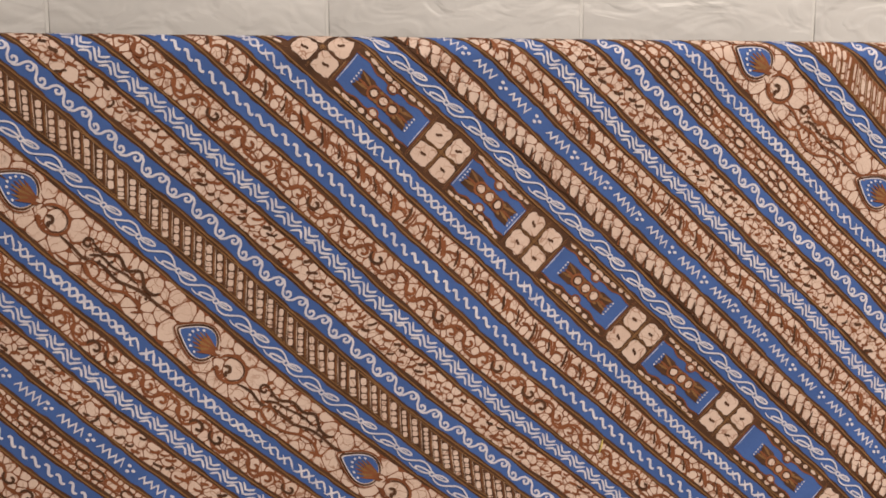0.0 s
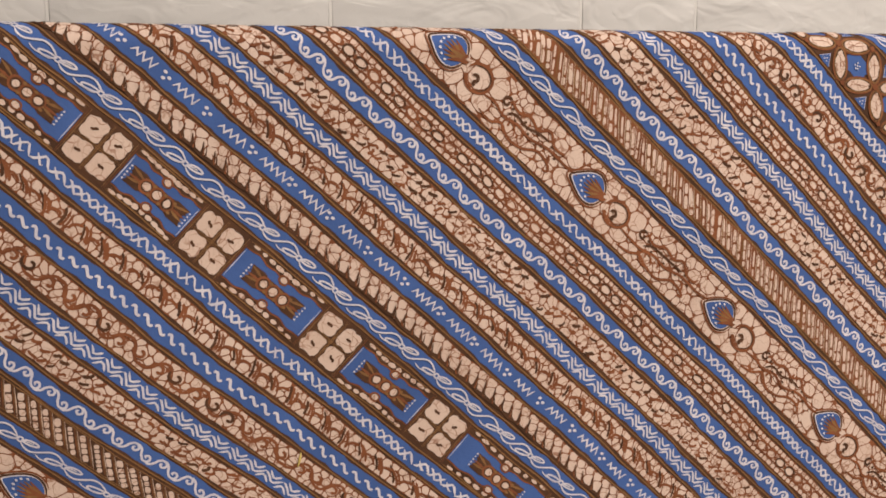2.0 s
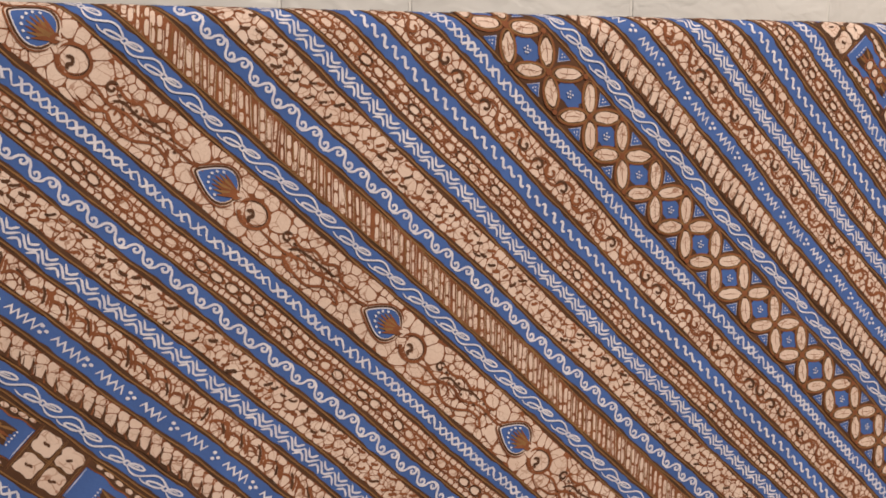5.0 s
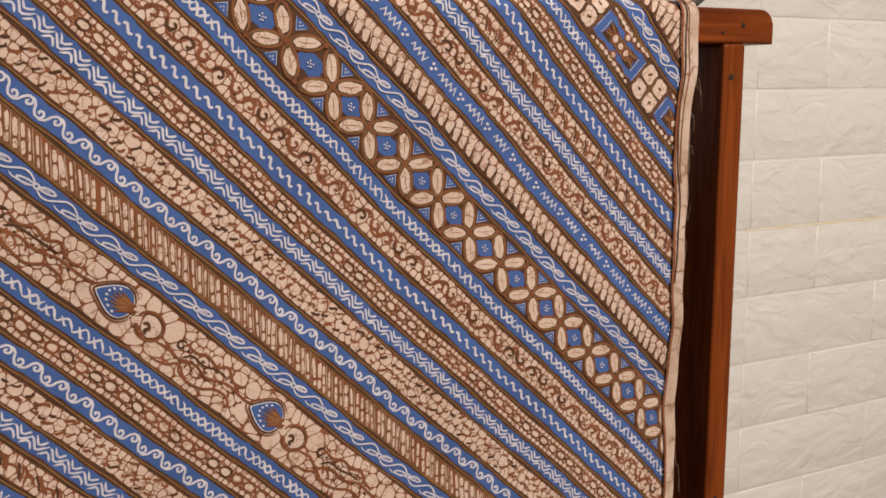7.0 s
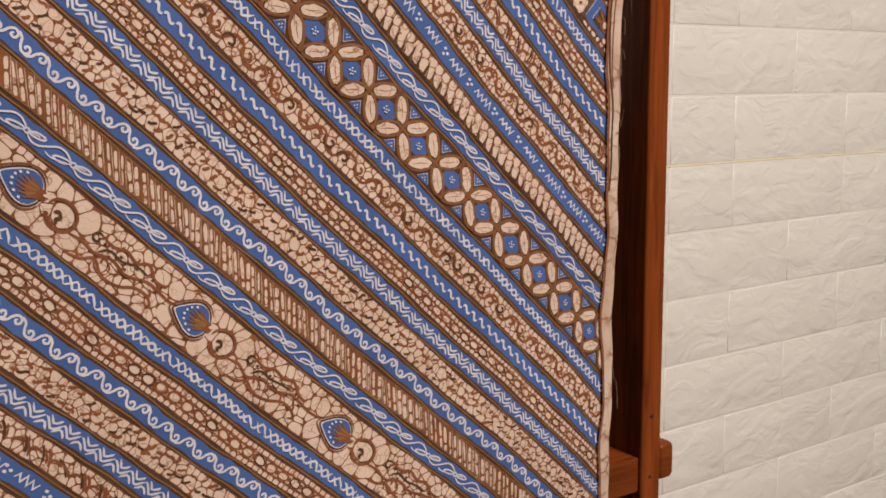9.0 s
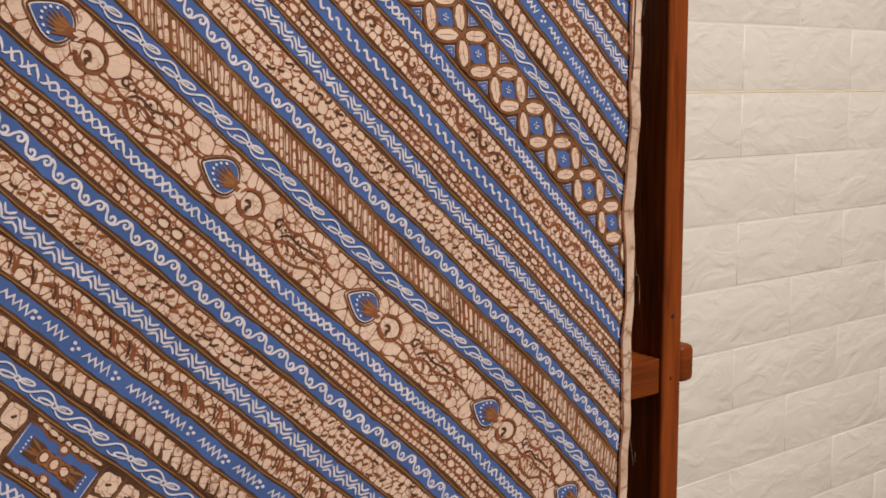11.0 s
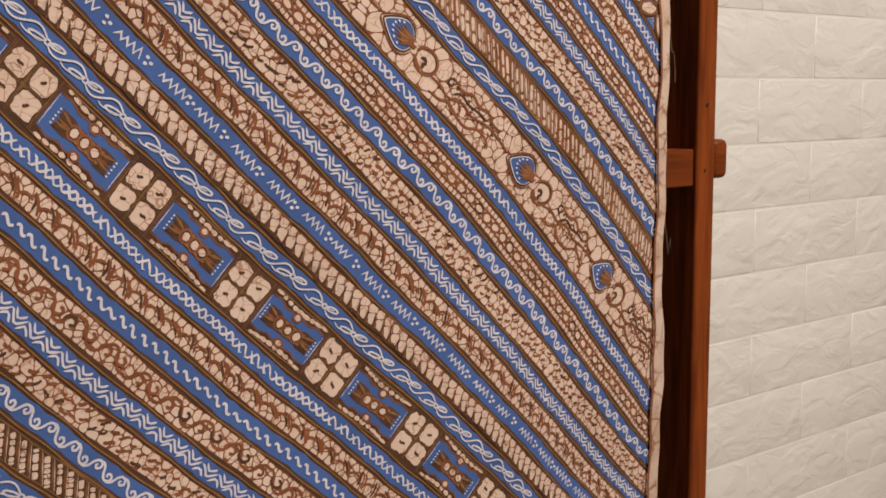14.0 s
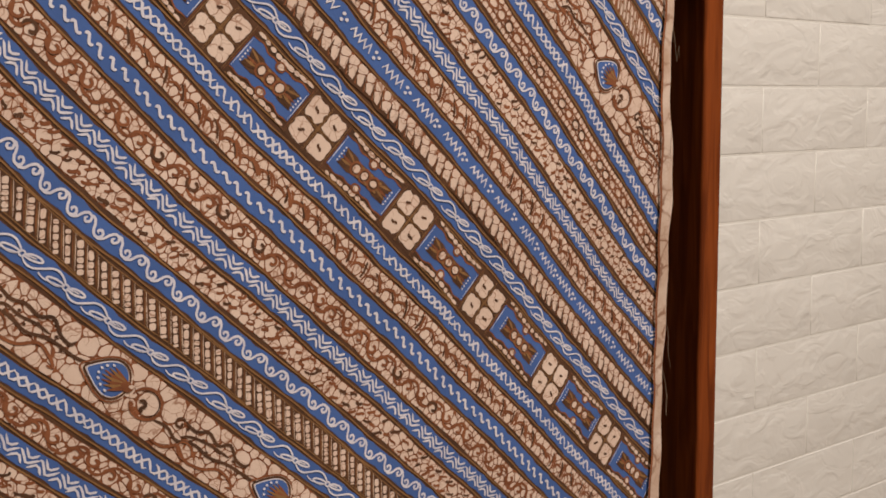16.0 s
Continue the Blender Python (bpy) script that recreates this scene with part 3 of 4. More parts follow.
def band_leaves(b):
    """Pointed cells and bundles of slanting strokes."""
    vein_ground(b)
    bigs, bundles = [], []
    for l in b.steps(12.5 * MM):
        bundles.append(l)
        bigs.append((l - 4.4 * MM, 2.4 * MM, b.rnd.uniform(2.4, 3.4) * MM))
        bigs.append((l - 2.6 * MM, -2.8 * MM, b.rnd.uniform(2.2, 3.2) * MM))
    b.cells(b.clear(b.scatter(3, 5.0 * MM), bigs), 0.65 * MM, I_CREAM)
    for l in bundles:
        tilt = b.rnd.gauss(-0.95, 0.2)
        for k in range(b.rnd.choice((2, 3, 3))):
            b.line(at(l + (1.5 + k * 1.9) * MM, 0, curve([(-5.8, -0.5), (-1.5, b.rnd.uniform(-0.4, 1.0)), (2.5, 0.2), (5.8, -0.7)], 4), b.rnd.uniform(0.7, 1.0), tilt + b.rnd.gauss(0, 0.1)), b.rnd.uniform(1.1, 1.7) * MM, (I_BROWN, I_RUST, I_RUST)[k], 3)
        b.line(at(l - 3.6 * MM, 0.2 * MM, curve([(-3.6, -1.4), (-1.0, 0.4), (2.0, 0.2), (4.0, -1.0)], 4), 1.0, b.rnd.gauss(0.3, 0.3)), 1.5 * MM, I_RUST, 3)


def band_hatch(b):
    """Slanting rows of cream beads, brown strokes between them."""
    upper = b.c0 > 0
    b.fill(-b.half, b.half, I_RUST if upper else I_BROWN)
    ls = np.arange(b.l0, b.l1, 0.004)
    for l in b.steps((4.7 if upper else 7.4) * MM):
        slope = 0.82 + b.rnd.gauss(0, 0.05 if upper else 0.02)
        l += b.rnd.gauss(0, 0.5 if upper else 0.2) * MM
        wide = b.rnd.choice((0.75, 1.0, 1.2, 1.35)) if upper else b.rnd.uniform(1.35, 1.75)
        q = b.half - 1.0 * MM
        while q > -b.half + 1.0 * MM:
            tall = min(b.rnd.uniform(*((4.5, 11.0) if upper else (1.6, 4.4))) * MM, q + b.half - 0.4 * MM)
            m = q - tall / 2
            b.spot(l - m * slope, m, tall * 0.5 * math.hypot(1, slope) * 0.93, wide * MM, I_CREAM, math.atan2(-1, slope), 2, 11, 0.10)
            q -= tall
        for dl, w, m in (((2.35, 0.45, I_CREAM), (3.0, 0.7, I_TAN)) if upper else ((3.0, 0.5, I_RUST), (3.8, 0.6, I_TAN), (4.6, 0.45, I_CREAM))):
            if upper and b.rnd.random() < 0.25:
                continue
            b.line(np.array([(l + dl * MM - f * b.half * slope, f * b.half) for f in (0.97, 0.0, -0.97)]), w * MM, m, 3, False, 0.0001)
    for q in (-b.half, b.half):
        if len(ls) > 2:
            b.line(np.stack([ls, q + 0 * ls], -1), 0.5 * MM, I_TAN, 2)


def band_comb(b):
    """Large cream cells cut by dark teeth that rise from the lower border."""
    vein_ground(b)
    h = b.half / MM
    bigs = []
    for l in b.steps(7.0 * MM):
        bigs.append((l + 2.6 * MM, -0.15 * h * MM, 3.5 * MM))
        bigs.append((l + 0.2 * MM, 0.52 * h * MM, 2.9 * MM))
    b.cells(bigs + b.scatter(1, 4.0 * MM, 0.35), 0.4 * MM, I_CREAM)
    b.fill(-b.half - 0.3 * MM, -b.half + 1.6 * MM, I_BROWN, 3, 0.0004)
    for l in b.steps(7.0 * MM):
        for k in range(3):
            reach = (b.rnd.uniform(1.1, 1.55) if k == 0 else b.rnd.uniform(0.5, 1.1)) * h
            lean = b.rnd.uniform(-3.8, -1.8)
            p = curve([(k * 1.1, -h + 0.6), (k * 1.0 + lean * 0.35, -h + reach * 0.5), (k * 0.8 + lean, -h + reach)], 4)
            b.line(at(l, 0, p), (2.6 if k == 0 else 1.1) * MM, (I_BROWN, I_RUST, I_BROWN)[k], 4, True)
        if b.rnd.random() < 0.8:
            b.line(at(l + 2 * MM, 0, curve([(0, h - 0.4), (0.8, h - 2.4), (0.2, h - 5.0)], 3)), 1.1 * MM, I_RUST, 4, True)


# --- wide bands ---
def band_squares(b):
    b.fill(-b.half, b.half, I_BROWN)
    h = b.half / MM
    for l, space in b.marks((5, 86) if b.c0 > 0.6 else (8, 90, 163, 247, 327, 420, 513, 591, 668, 741, 816, 893, 973.5, 1048)):
        # four rounded squares
        for sl in (-1, 1):
            for sq in (-1, 1):
                b.spot(l + sl * 6.9 * MM, sq * 0.47 * h * MM, 6.3 * MM, 0.45 * h * MM, I_CREAM, 0.0, 2, 18, 0.13)
                b.line(at(l + sl * 6.9 * MM, sq * 0.47 * h * MM, curve([(-2.0, 0.5), (-0.5, -0.3), (0.8, 0.3), (2.2, -0.3)], 3), b.rnd.uniform(0.7, 1.1), b.rnd.uniform(-0.6, 0.9)), 1.4 * MM, I_BROWN, 3)
        for x in (-14.6, -13.6, -0.4, 0.4, 13.6, 14.6):
            b.line(np.array([(l + x * MM, -b.half), (l + x * MM, 0), (l + x * MM, b.half)]), 0.5 * MM, (I_TAN, I_RUST)[abs(x) > 14], 3)
        for y in (-0.5, 0.5):
            b.line(np.array([(l - 14 * MM, y * MM), (l, y * MM), (l + 14 * MM, y * MM)]), 0.45 * MM, I_TAN, 3)
        # blue panel with scalloped sides
        m = l + space / 2 * MM
        g = space / 2 - 15.4
        t = np.linspace(-1, 1, 25)
        side = h * (0.76 - 0.20 * np.clip(np.cos(t * 1.62), 0, 1) ** 0.9 - 0.04 * np.cos(t * 14) - 0.10 * np.abs(t) ** 8)
        b.field(m + t * g * MM, -side * MM, side * MM, I_BLUE, 2)
        for f in (1, -1):
            b.line(np.stack([m + t * g * MM, f * (side + 0.6) * MM], -1), 0.9 * MM, I_RUST, 3)
            b.line(np.stack([m + t * g * MM, f * (h - 0.5) * MM + 0 * t], -1), 0.7 * MM, I_TAN, 3)
            for k in range(-4, 5):
                u = k / 4.8
                sz = 1.0 - 0.5 * abs(u)
                b.spot(m + u * g * MM, f * h * (0.90 - 0.10 * math.cos(u * 1.9)) * MM, b.rnd.uniform(1.6, 3.0) * MM, 1.6 * sz * MM, I_CREAM, 0, 3, 9)
                if k == 0:
                    b.ring(m, f * h * 0.58 * MM, 2.9 * MM, 2.4 * MM, 1.0 * MM, I_RUST, n=12, layer=4)
                    b.spot(m, f * h * 0.58 * MM, 2.0 * MM, 1.7 * MM, I_CREAM, 0, 5, 9)
            b.line(np.array([(m + f * (g - 0.6) * MM, -0.62 * b.half), (m + f * (g - 0.6) * MM, 0), (m + f * (g - 0.6) * MM, 0.62 * b.half)]), 0.5 * MM, I_WHITE, 3)
        # bead row with tufts
        b.area(np.array([(m + x * MM, y * MM) for x, y in ((-18, -5.2), (-10, -5.4), (-7, -4.2), (7, -4.2), (10, -5.4), (18, -5.2), (16, 0), (18, 5.2), (10, 5.4), (7, 4.2), (-7, 4.2), (-10, 5.4), (-18, 5.2), (-16, 0))]), I_BROWN, 3)
        for x in (-6.6, 0, 6.6):
            x += b.rnd.gauss(0, 0.3)
            b.ring(m + x * MM, 0, 3.6 * MM, 3.8 * MM, 1.3 * MM, I_RUST, n=12, layer=4)
            b.spot(m + x * MM, 0, b.rnd.uniform(1.9, 2.5) * MM, b.rnd.uniform(2.0, 2.6) * MM, I_CREAM, 0, 5, 9)
            for f in (1, -1):
                b.spot(m + (x + 3.2) * MM, f * 3.0 * MM, 1.1 * MM, 0.9 * MM, I_TAN, 0, 5, 8)
        for f in (1, -1):
            for k in range(-2, 3):
                b.line(at(m + f * 9.6 * MM, 0, np.array([(0, k * 0.9), (3.6 * f, k * 1.6), (8.0 * f, k * 2.2)]) * MM), 1.6 * MM, (I_RUST, I_BROWN, I_TAN)[k % 3], 4)
                b.spot(m + f * 18.6 * MM, k * 2.1 * MM, 0.6 * MM, 0.55 * MM, I_WHITE, 0, 4, 6)


def band_crest(b):
    """Cream band with repeating blue fans, ringed curls and flowing lines over a net of pebbles."""
    vein_ground(b)
    h = b.half / MM
    places = b.steps(*((0.1130, 0.0180) if b.c0 > 0 else (0.1125, 0.0095)))
    seeds = []
    for l in places:
        own = [(l + (x + b.rnd.gauss(0, 0.8)) * MM, (y + b.rnd.gauss(0, 0.5)) * MM, r * MM) for x, y, r in
               ((-17, 7, 5.0), (-16, -6, 5.5), (-2, -10, 4.0), (9, -8, 5.0), (10, 10.5, 4.0), (23, 1, 6.5), (20, -10, 4.5), (31, -7, 5.5), (35, 6, 6.0), (27, 11, 3.5),
                (52, -7, 4.0), (70, -8, 4.0), (84, 7, 4.5), (63, 8, 3.5))]
        for k in range(420):
            x, q = b.rnd.uniform(-16, 97), b.rnd.uniform(-0.93, 0.93) * h
            tail, rim = 40 < x < 92, abs(q) > 0.8 * h
            p = (l + x * MM, q * MM, b.rnd.choice((1.5, 1.9, 2.6) if tail else (1.3, 1.7) if rim else (2.6, 3.6)) * MM)
            if all(math.hypot(p[0] - o[0], p[1] - o[1]) > 0.92 * (p[2] + o[2]) for o in own):
                own.append(p)
        seeds += own
    b.cells(seeds, 0.55 * MM, I_CREAM)
    for l in places:
        # fan in a pointed drop
        t = np.linspace(0, 2 * math.pi, 26, endpoint=False)
        lobe = np.stack([11.0 * np.cos(t) - 2.0, 8.4 * np.sin(t) * (1 + 0.5 * np.cos(t)) * (0.80 + 0.20 * np.sin(t) ** 2)], -1) * MM
        turn = 0.17
        b.area(at(l, 1.0 * MM, lobe, 1.22, turn), I_CREAM, 3)
        rim = at(l, 1.0 * MM, lobe, 0.98, turn)
        b.area(rim, I_BLUE, 4)
        b.line(rim[4:23], 0.6 * MM, I_WHITE, 5)
        b.line(at(l, 1.0 * MM, np.concatenate([lobe, lobe[:1]]), 1.09, turn), 1.0 * MM, I_BROWN, 5)
        b.line(at(l, 1.0 * MM, lobe[2:25], 1.25, turn), 0.9 * MM, I_RUST, 5)
        for k in range(7):
            a = math.pi * (0.66 + 0.68 * k / 6) + turn
            b.line(np.array([(l + (8.6 + 1.2 * math.cos(a)) * MM, (2.2 + 1.2 * math.sin(a)) * MM), (l + (6 + 5.5 * math.cos(a)) * MM, (1.8 + 4.6 * math.sin(a)) * MM), (l + (5 + 10.0 * math.cos(a)) * MM, (1.5 + 6.6 * math.sin(a)) * MM)]), 2.7 * MM, (I_RUST, I_TAN)[k % 2], 6, True)
            b.spot(l + (4.6 + 11.6 * math.cos(a)) * MM, (1.4 + 7.3 * math.sin(a)) * MM, 0.85 * MM, 0.7 * MM, I_WHITE, 0, 7, 7)
        b.spot(l + 8.8 * MM, 2.2 * MM, 3.2 * MM, 2.8 * MM, I_RUST, 0, 6, 9)
        b.spot(l + 10.8 * MM, 3.4 * MM, 1.6 * MM, 1.0 * MM, I_CREAM, 0.4, 7, 8)
        # ring with its inner hook and dots
        b.ring(l + 22.0 * MM, 0.5 * MM, 8.6 * MM, 7.8 * MM, 1.6 * MM, I_RUST, 0.3, 4, 26, 0.9, -2.9)
        b.ring(l + 22.0 * MM, 0.5 * MM, 7.3 * MM, 6.6 * MM, 0.6 * MM, I_BROWN, 0.3, 4, 22, 0.6, -1.6)
        b.line(at(l + 20.0 * MM, -2.0 * MM, curve([(-2.0, 1.8), (0.6, 3.2), (2.4, 1.2), (1.0, -0.8), (2.8, -2.2)], 4)), 1.7 * MM, I_BROWN, 5)
        for x, y in ((15.5, -3.6), (17.5, -5.2), (20.5, -5.8)):
            b.spot(l + x * MM, y * MM, 1.6 * MM, 1.2 * MM, I_RUST, 0, 5, 8)
        # small curl above, then the flowing lines
        t = np.linspace(0, 1, 16)
        curl = np.stack([(0.6 + 3.0 * (1 - t)) * np.cos(1.0 + 6.5 * t), (0.6 + 2.7 * (1 - t)) * np.sin(1.0 + 6.5 * t)], -1) * MM
        b.line(at(l + 43 * MM, 3.2 * MM, curl), 1.4 * MM, I_BROWN, 4)
        flows = (((29, -4), (38, -3), (46, -4.5), (56, -1.5), (66, -2.8), (78, 0.5), (92, 0.2), (101, 1.2)),
                 ((44, 6.2), (52, 4.0), (59, 7.2), (67, 5.6), (73, 8.8), (80, 4.6), (86, 3.6), (88, 6.0)),
                 ((33, -12), (42, -11), (48, -7.5), (56, -11), (66, -10.5), (74, -5.5), (82, -5.8), (86, -9), (83, -11)),
                 ((47, -2), (52, 1.8), (60, 1.2), (68, 3.0), (76, 3.0)))
        for k, line_ in enumerate(flows):
            p = curve([(x, y + b.rnd.gauss(0, 0.5)) for x, y in line_], 5)
            b.line(at(l, 0, p), (1.6, 1.7, 1.6, 1.3)[k] * MM, ((I_RUST, I_RUST, I_RUST, I_BROWN) if b.c0 > 0 else (I_BROWN, I_BROWN, I_RUST, I_BROWN))[k], 4)
        b.ring(l + 53 * MM, -7 * MM, 4.9 * MM, 3.7 * MM, 1.0 * MM, I_RUST, -0.4, 4, 16)
        for k in range(8):
            x, f = 46 + 5.2 * k, (1, -1)[k % 2]
            b.line(at(l + x * MM, (1.0 + 5.0 * f) * MM, curve([(-1.8, -2.4 * f), (0.2, 0.0), (0.6, 2.6 * f)], 3)), 1.4 * MM, I_RUST, 3)
            b.spot(l + (x + 2) * MM, (1.0 + 2.0 * f) * MM, 1.0 * MM, 0.8 * MM, I_BROWN, 0, 4, 7)


def band_petals(b):
    """Crossing pointed ovals with small blue squares between them."""
    b.fill(-b.half, b.half, I_BROWN)
    h = b.half / MM
    for l, step in b.marks((9, 46, 83, 115, 148.5, 180, 212, 243, 275, 306)):
        m = l + step / 2 * MM
        b.spot(m, 0, 0.27 * step * MM, 6.4 * MM, I_BLUE, 0, 2, 16, 0.12)
        for dx, dy in ((0, 0), (1.5, 0.7), (-1.2, 1.3), (0.2, -1.8), (1.4, -1.2), (-1.7, -0.6)):
            b.spot(m + dx * MM, dy * MM, 0.6 * MM, 0.55 * MM, I_WHITE, 0, 6, 6)
        for f in (1, -1):
            b.area(np.array([(l + x * MM, f * y * MM) for x, y in ((-5.2, h - 0.6), (0, h - 7.2), (5.2, h - 0.6), (0, h - 0.3))]), I_BLUE, 2)
            b.line(np.array([(l + x * MM, f * y * MM) for x, y in ((-4.8, h - 1.0), (0, h - 6.6), (4.8, h - 1.0))]), 0.5 * MM, I_WHITE, 3)
            for dx, dy in ((0, 3.4), (1.1, 2.0), (-1.1, 2.0)):
                b.spot(l + dx * MM, f * (h - dy) * MM, 0.5 * MM, 0.5 * MM, I_WHITE, 0, 4, 6)
        for sl, sq in ((1, 1), (1, -1), (-1, 1), (-1, -1)):
            cl, cq = l + step * 0.25 * sl * MM, 0.49 * h * sq * MM
            ang = math.atan2(0.49 * h * sq, step * 0.25 * sl)
            b.spot(cl, cq, 10.6 * MM, 4.9 * MM, I_BROWN, ang, 3, 18)
            b.ring(cl, cq, 10.3 * MM, 4.9 * MM, 0.8 * MM, I_RUST, ang, 4, 20)
            b.spot(cl, cq, 7.9 * MM, 3.4 * MM, I_CREAM, ang, 5, 16)
            b.line(at(cl, cq, np.array([(-5.5, 0.3), (0, -0.2), (5.5, 0.3)]) * MM, 1.0, ang), 0.4 * MM, I_RUST, 6)
            b.ring(cl, cq, 9.4 * MM, 4.1 * MM, 0.7 * MM, I_TAN, ang, 5, 20)
        b.spot(l, 0, 1.9 * MM, 1.9 * MM, I_RUST, 0, 6, 9)
        for f in (1, -1):
            b.spot(m, f * (h - 1.0) * MM, 1.7 * MM, 1.4 * MM, I_RUST, 0, 6, 9)


# order of the stripes, from a wide band of squares upwards; 30 to the full repeat
KINDS = {
    0: (band_squares, "wide brown band of cream squares and blue panels"),
    10: (band_crest, "wide cream band of blue fans and brown scrolls"),
    20: (band_petals, "wide band of cream petals and blue squares"),
    1: (band_chain, "blue band with white looped chain"),
    3: (band_wave_dots, "blue band with white waves and dots"),
    5: (band_zigzag, "blue band with white zigzags"),
    7: (band_scroll, "blue band with white running scroll"),
    9: (band_cross, "blue band with white crossed lines"),
    13: (band_scroll, "blue band with white running scroll"),
    17: (band_squiggle, "blue band with white squiggles"),
    2: (band_comb, "cream band with brown comb teeth"),
    4: (band_leaves, "cream band with brown leaf strokes"),
    6: (band_flecks, "cream band with dark brown flecks"),
    8: (band_bricks, "cream band with brown ringed cells"),
    12: (band_hatch, "brown band with slanting cream bars"),
    14: (band_flecks, "cream band with dark brown flecks"),
    18: (band_curls, "cream band with brown curls"),
}
ALIAS = {11: 1, 15: 5, 16: 8, 19: 9, 21: 1, 22: 2, 23: 3, 24: 18, 25: 5, 26: 4, 27: 17, 28: 8, 29: 9,
         -1: 9, -2: 4, -3: 17, -4: 18, -5: 5, -6: 6, -7: 7, -8: 12, -9: 1, -10: 10, -11: 9, -12: 18, -13: 5, -14: 6, -15: 3, -16: 8, -17: 17, -18: 18, -19: 9}
BLUE_C = (-0.3694, -0.329, -0.2869, -0.2452, -0.1783, -0.1339, -0.0919, -0.0469, -0.0044, 0.0629, 0.1045, 0.1485, 0.1931, 0.2366, 0.3061, 0.3515, 0.3981, 0.4397, 0.4863, 0.5536, 0.5982, 0.6432, 0.6845, 0.7245, 0.7874)
FIRST_BLUE = -17


def blue_centre(s):
    """Where the blue band s (odd) leaves the top edge."""
    i = (s - FIRST_BLUE) // 2
    if 0 <= i < len(BLUE_C):
        return BLUE_C[i]
    turns = -1 if i >= len(BLUE_C) else 1
    n = 0
    while not 0 <= i < len(BLUE_C):
        i += 5 * turns
        n += 1
    return BLUE_C[i] - 0.2425 * turns * n


for s in range(-64, 34):
    if s in KINDS:
        kind = KINDS[s]
    elif s in ALIAS:
        kind = KINDS[ALIAS[s]]
    else:
        r = s % 20 if s < 0 else s % 30
        kind = KINDS[r if r in KINDS else ALIAS[r]]
    if s % 2:
        c0, half = blue_centre(s), 5.3 * MM
    else:
        lo, hi = blue_centre(s - 1), blue_centre(s + 1)
        c0, half = (lo + hi) / 2, ((hi - lo) / SKEW - 2 * 5.3 * MM) / 2 - 3.2 * MM
    band = Band(c0, half, 100 + s)
    if band.empty:
        continue
    if s >= -26:
        kind[0](band)
    else:
        band.fill(-half, half, I_BLUE if s % 2 else I_PEBBLE)
        zig = np.arange(band.l0, band.l1, 0.004)
        if len(zig) > 3:
            band.line(np.stack([zig, 0.0018 * np.sin(zig * 600)], -1), 0.0012, I_WHITE if s % 2 else I_RUST, 3)
    # fine pale line in the brown border above and below
    for f in (1, -1):
        ls = np.concatenate([np.arange(band.l0, 0.08, 0.002), np.arange(max(0.08, band.l0), band.l1, 0.006)])
        if len(ls) > 3 and s % 2:
            band.line(np.stack([ls, f * (half + 0.5 * 3.2 * MM) + 0.0002 * np.sin(ls * 170 + s)], -1), 0.85 * MM, I_TAN, 2)
    band.done(kind[1])

# selvedge hem down the free edge
hv = np.concatenate([np.linspace(-0.012, 0.02, 24), np.linspace(0.024, DROP, 200)])
hu = np.linspace(0, 1, 8)
hem_w = np.interp(hv, (0.0, 0.06, 0.16, 0.35, 1.0), (0.0125, 0.0115, 0.0095, 0.0085, 0.0090)) + 0.0009 * np.sin(hv * 25) + 0.0006 * np.sin(hv * 70)
hx = edge_x(hv)[:, None] + 0.0004 - hem_w[:, None] * (1 - hu)[None, :]
hh = 0.0015 + 0.0006 * np.sin(hu * math.pi)[None, :] + 0 * hx
mesh_of("hem", hang(hx, hv[:, None] + 0 * hx, hh).reshape(-1, 3), grid_faces(len(hv), 8), None, [HEM], cloth, "plain cream hem with faint brown stains")
for off, w, m, end in ((0.0008, 0.0010, RUST, DROP), (-0.0020, 0.0005, BROWN, 0.20), (-0.0046, 0.0004, RUST, 0.13)):
    lv, lw = hv[hv <= end], hem_w[hv <= end]
    sx = edge_x(lv)[:, None] - lw[:, None] - off - 0.0005 * np.sin(lv * 48 + off * 900)[:, None] + np.array([[-w, 0, w]])
    mesh_of("hem_line", hang(sx, lv[:, None] + 0 * sx, 0.0024 + 0 * sx).reshape(-1, 3), grid_faces(len(lv), 3), None, [m], cloth, "brown dyed line along the hem")

# frayed threads on the free edge
for i in range(15):
    r = random.Random(40 + i)
    v0 = r.uniform(0.03, 0.17) if i < 10 else r.uniform(0.2, 0.7)
    x0 = float(edge_x(v0))
    n = 7
    p = [(x0 + 0.0022 * math.sin(k * 0.8 + i) * k / 5 + 0.0004 * k, CLOTH_Y - 0.001 - 0.0004 * k, TOP - v0 - k * r.uniform(0.003, 0.007)) for k in range(n)]
    part("thread", tube(p, 0.00019, 1.0, 4), THREAD, cloth, "loose frayed thread")

# ---- small loose things ----
straw_at = (0.1981, 0.9912)
sx, sz = straw_at
d = float(hang(sx, TOP - sz, 0.0)[1])
tagged(part("straw_scrap", tube([(sx - 0.0012, d - 0.0012, sz - 0.0040), (sx, d - 0.0016, sz), (sx + 0.0008, d - 0.0012, sz + 0.0042)], 0.0008, 0.5), STRAW), "short yellow straw scrap caught on the cloth", "straw")
strap = [(0.8502, 0.5515, 1.2313), (0.8588, 0.5515, 1.2303), (0.8680, 0.5535, 1.2360), (0.8767, 0.5555, 1.2425), (0.8840, 0.5575, 1.2479), (0.8927, 0.5599, 1.2543), (0.9069, 0.5627, 1.2618)]
tagged(part("strap_end", tube(strap, 0.0024, 0.35, 8), STRAP), "thin black strap end standing off the rail", "strap")

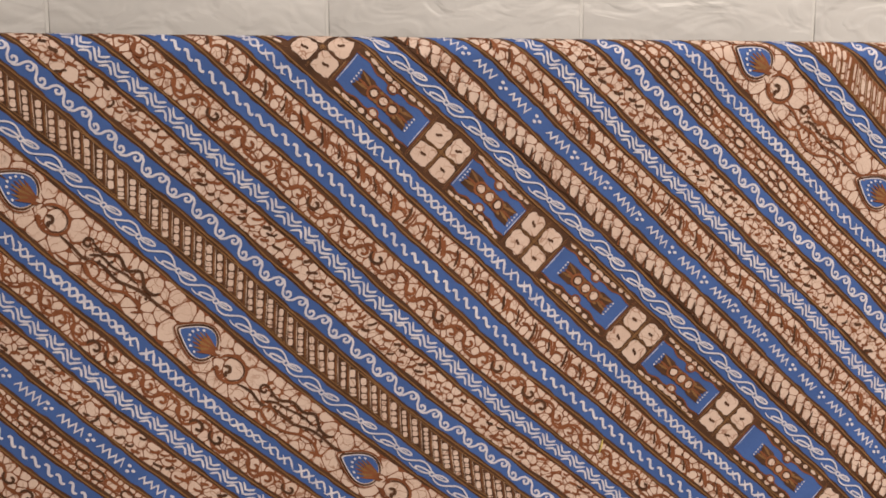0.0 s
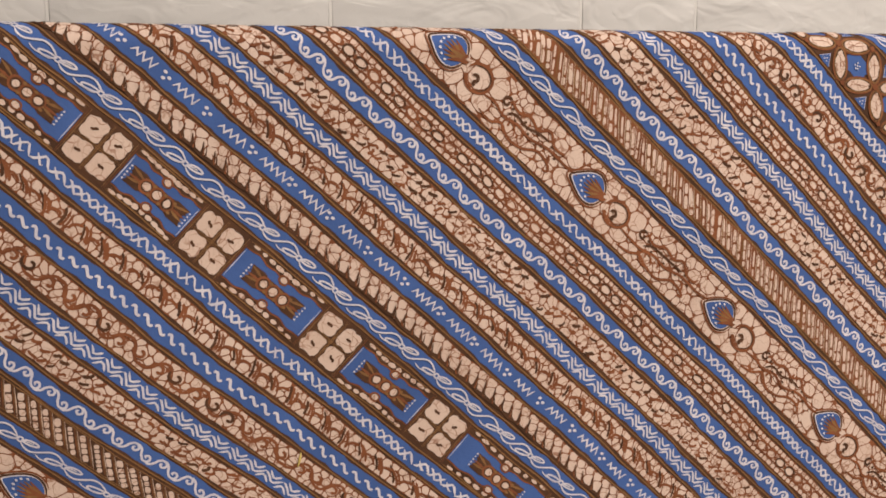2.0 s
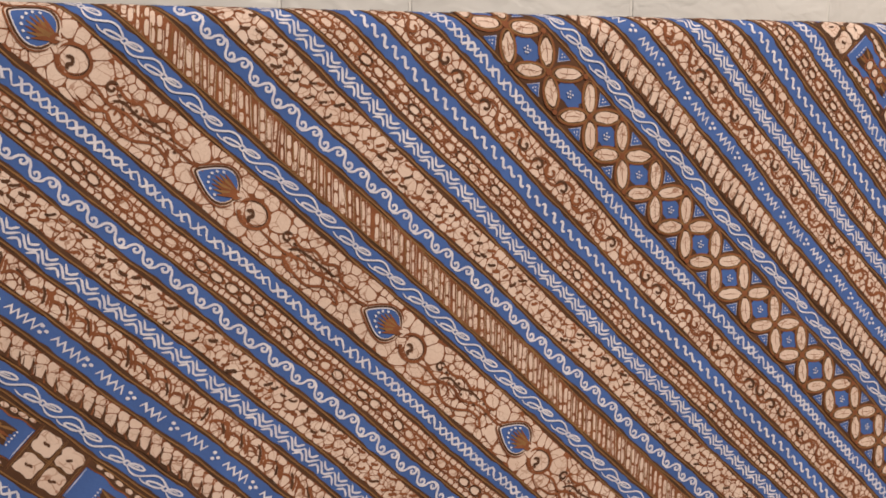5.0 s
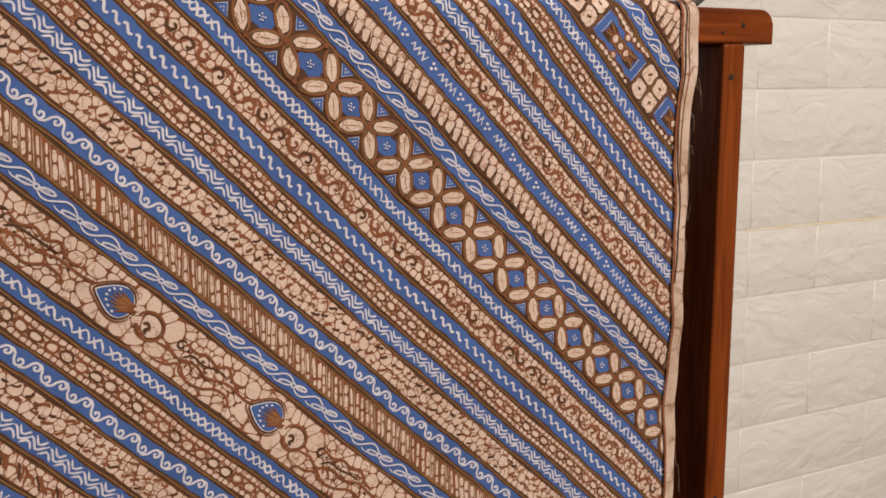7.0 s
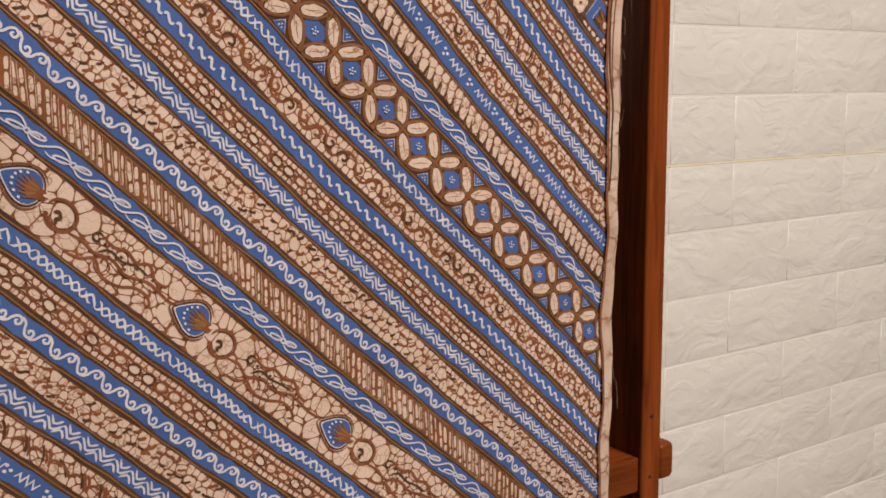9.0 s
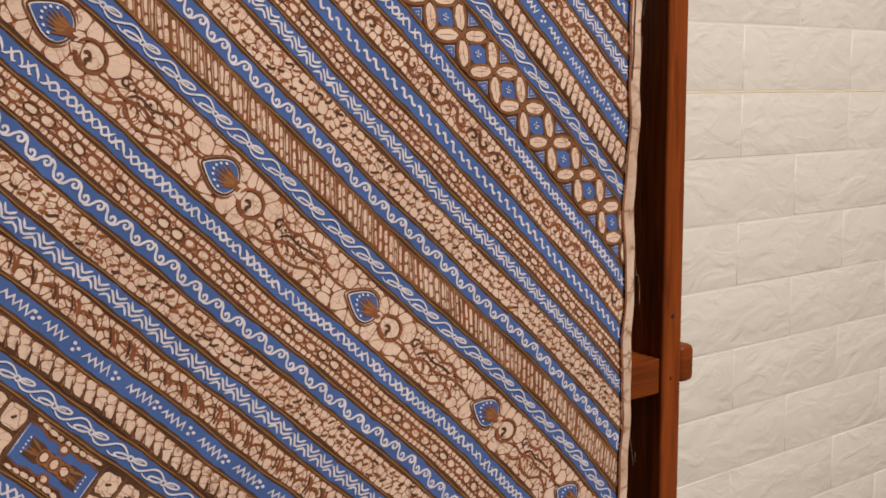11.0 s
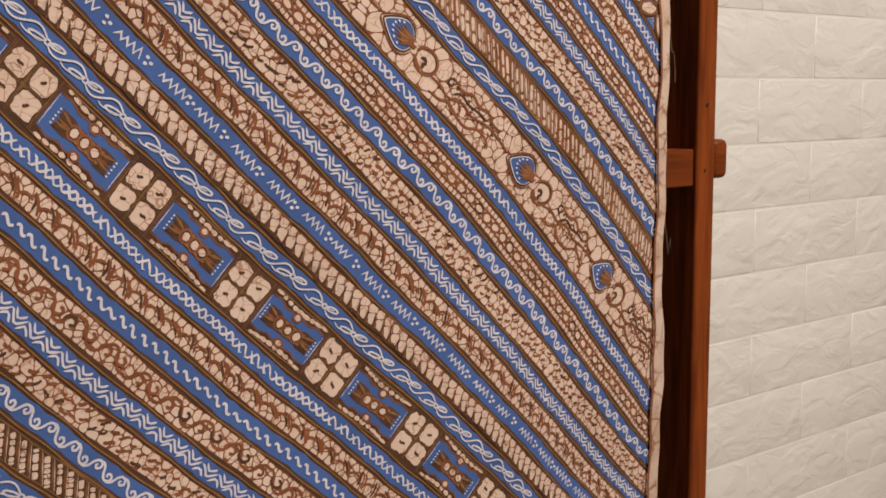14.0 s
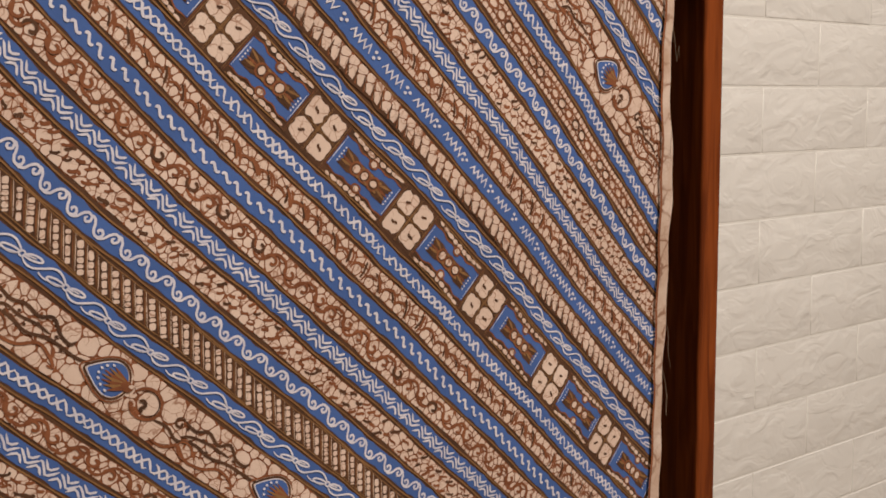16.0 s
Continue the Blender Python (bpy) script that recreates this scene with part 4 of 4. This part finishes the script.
# ---- foam bricks ----
ROW, LONG, GAP, SEAM_Z, SEAM_X, MID_X = 0.0703, 0.1927, 0.0018, 1.0275, 1.1050, 0.5340


def brick_mesh(w, h):
    bm = block(0, w, -0.0012, 0.004, 0, h)
    front = [e for e in bm.edges if all(v.co.y < 0 for v in e.verts)]
    bmesh.ops.bevel(bm, geom=front, offset=0.0013, segments=3, profile=0.5, affect="EDGES")
    me = bpy.data.meshes.new("brick")
    bm.to_mesh(me)
    bm.free()
    me.materials.append(FOAM)
    for p in me.polygons:
        p.use_smooth = True
    return me


brick_meshes = {}
rest_v, rest_f = [], []
row_lo = -int(SEAM_Z / ROW)
for j in range(row_lo, int((2.6 - SEAM_Z) / ROW)):
    z = SEAM_Z + j * ROW
    # panels above the seam start with a half brick on even rows, those below on odd rows
    half_start = (j % 2 == 0) if j >= 0 else (j % 2 == 1)
    cuts = {SEAM_X}
    x = SEAM_X + (LONG / 2 if half_start else LONG)
    while x < XW1:
        cuts.add(x)
        x += LONG
    x = SEAM_X - (LONG / 2 if half_start else LONG)
    while x > MID_X + 0.02:
        cuts.add(x)
        x -= LONG
    cuts.add(MID_X)
    x = MID_X - (LONG if half_start else LONG / 2)
    while x > XW0:
        cuts.add(x)
        x -= LONG
    cuts = [XW0] + sorted(cuts) + [XW1]
    for a, b in zip(cuts, cuts[1:]):
        w = b - a - GAP
        if w < 0.02:
            continue
        key = round(w, 3)
        if key not in brick_meshes:
            brick_meshes[key] = brick_mesh(key, ROW - GAP)
        me = brick_meshes[key]
        if -0.45 < a < 1.75 and 0.3 < z < 1.4:
            ob = new("brick", me)
            ob.parent = wall
            ob.location = (a + GAP / 2, WALL_Y + random.uniform(-0.0002, 0.0002), z + GAP / 2)
        else:
            k = len(rest_v)
            rest_v += [(v.co.x + a + GAP / 2, v.co.y + WALL_Y, v.co.z + z + GAP / 2) for v in me.vertices]
            rest_f += [tuple(k + i for i in p.vertices) for p in me.polygons]
rest = bpy.data.meshes.new("bricks_beyond")
rest.from_pydata(rest_v, [], rest_f)
rest.materials.append(FOAM)
rest_ob = new("bricks_beyond", rest)
rest_ob.parent = wall
tagged(rest_ob, kind="stuff")
part("glue_line", block(SEAM_X - 0.005, 2.4, WALL_Y - 0.0013, WALL_Y + 0.004, SEAM_Z - 0.0011, SEAM_Z + 0.0011), GLUE, wall, "yellowed glue line between two panels")
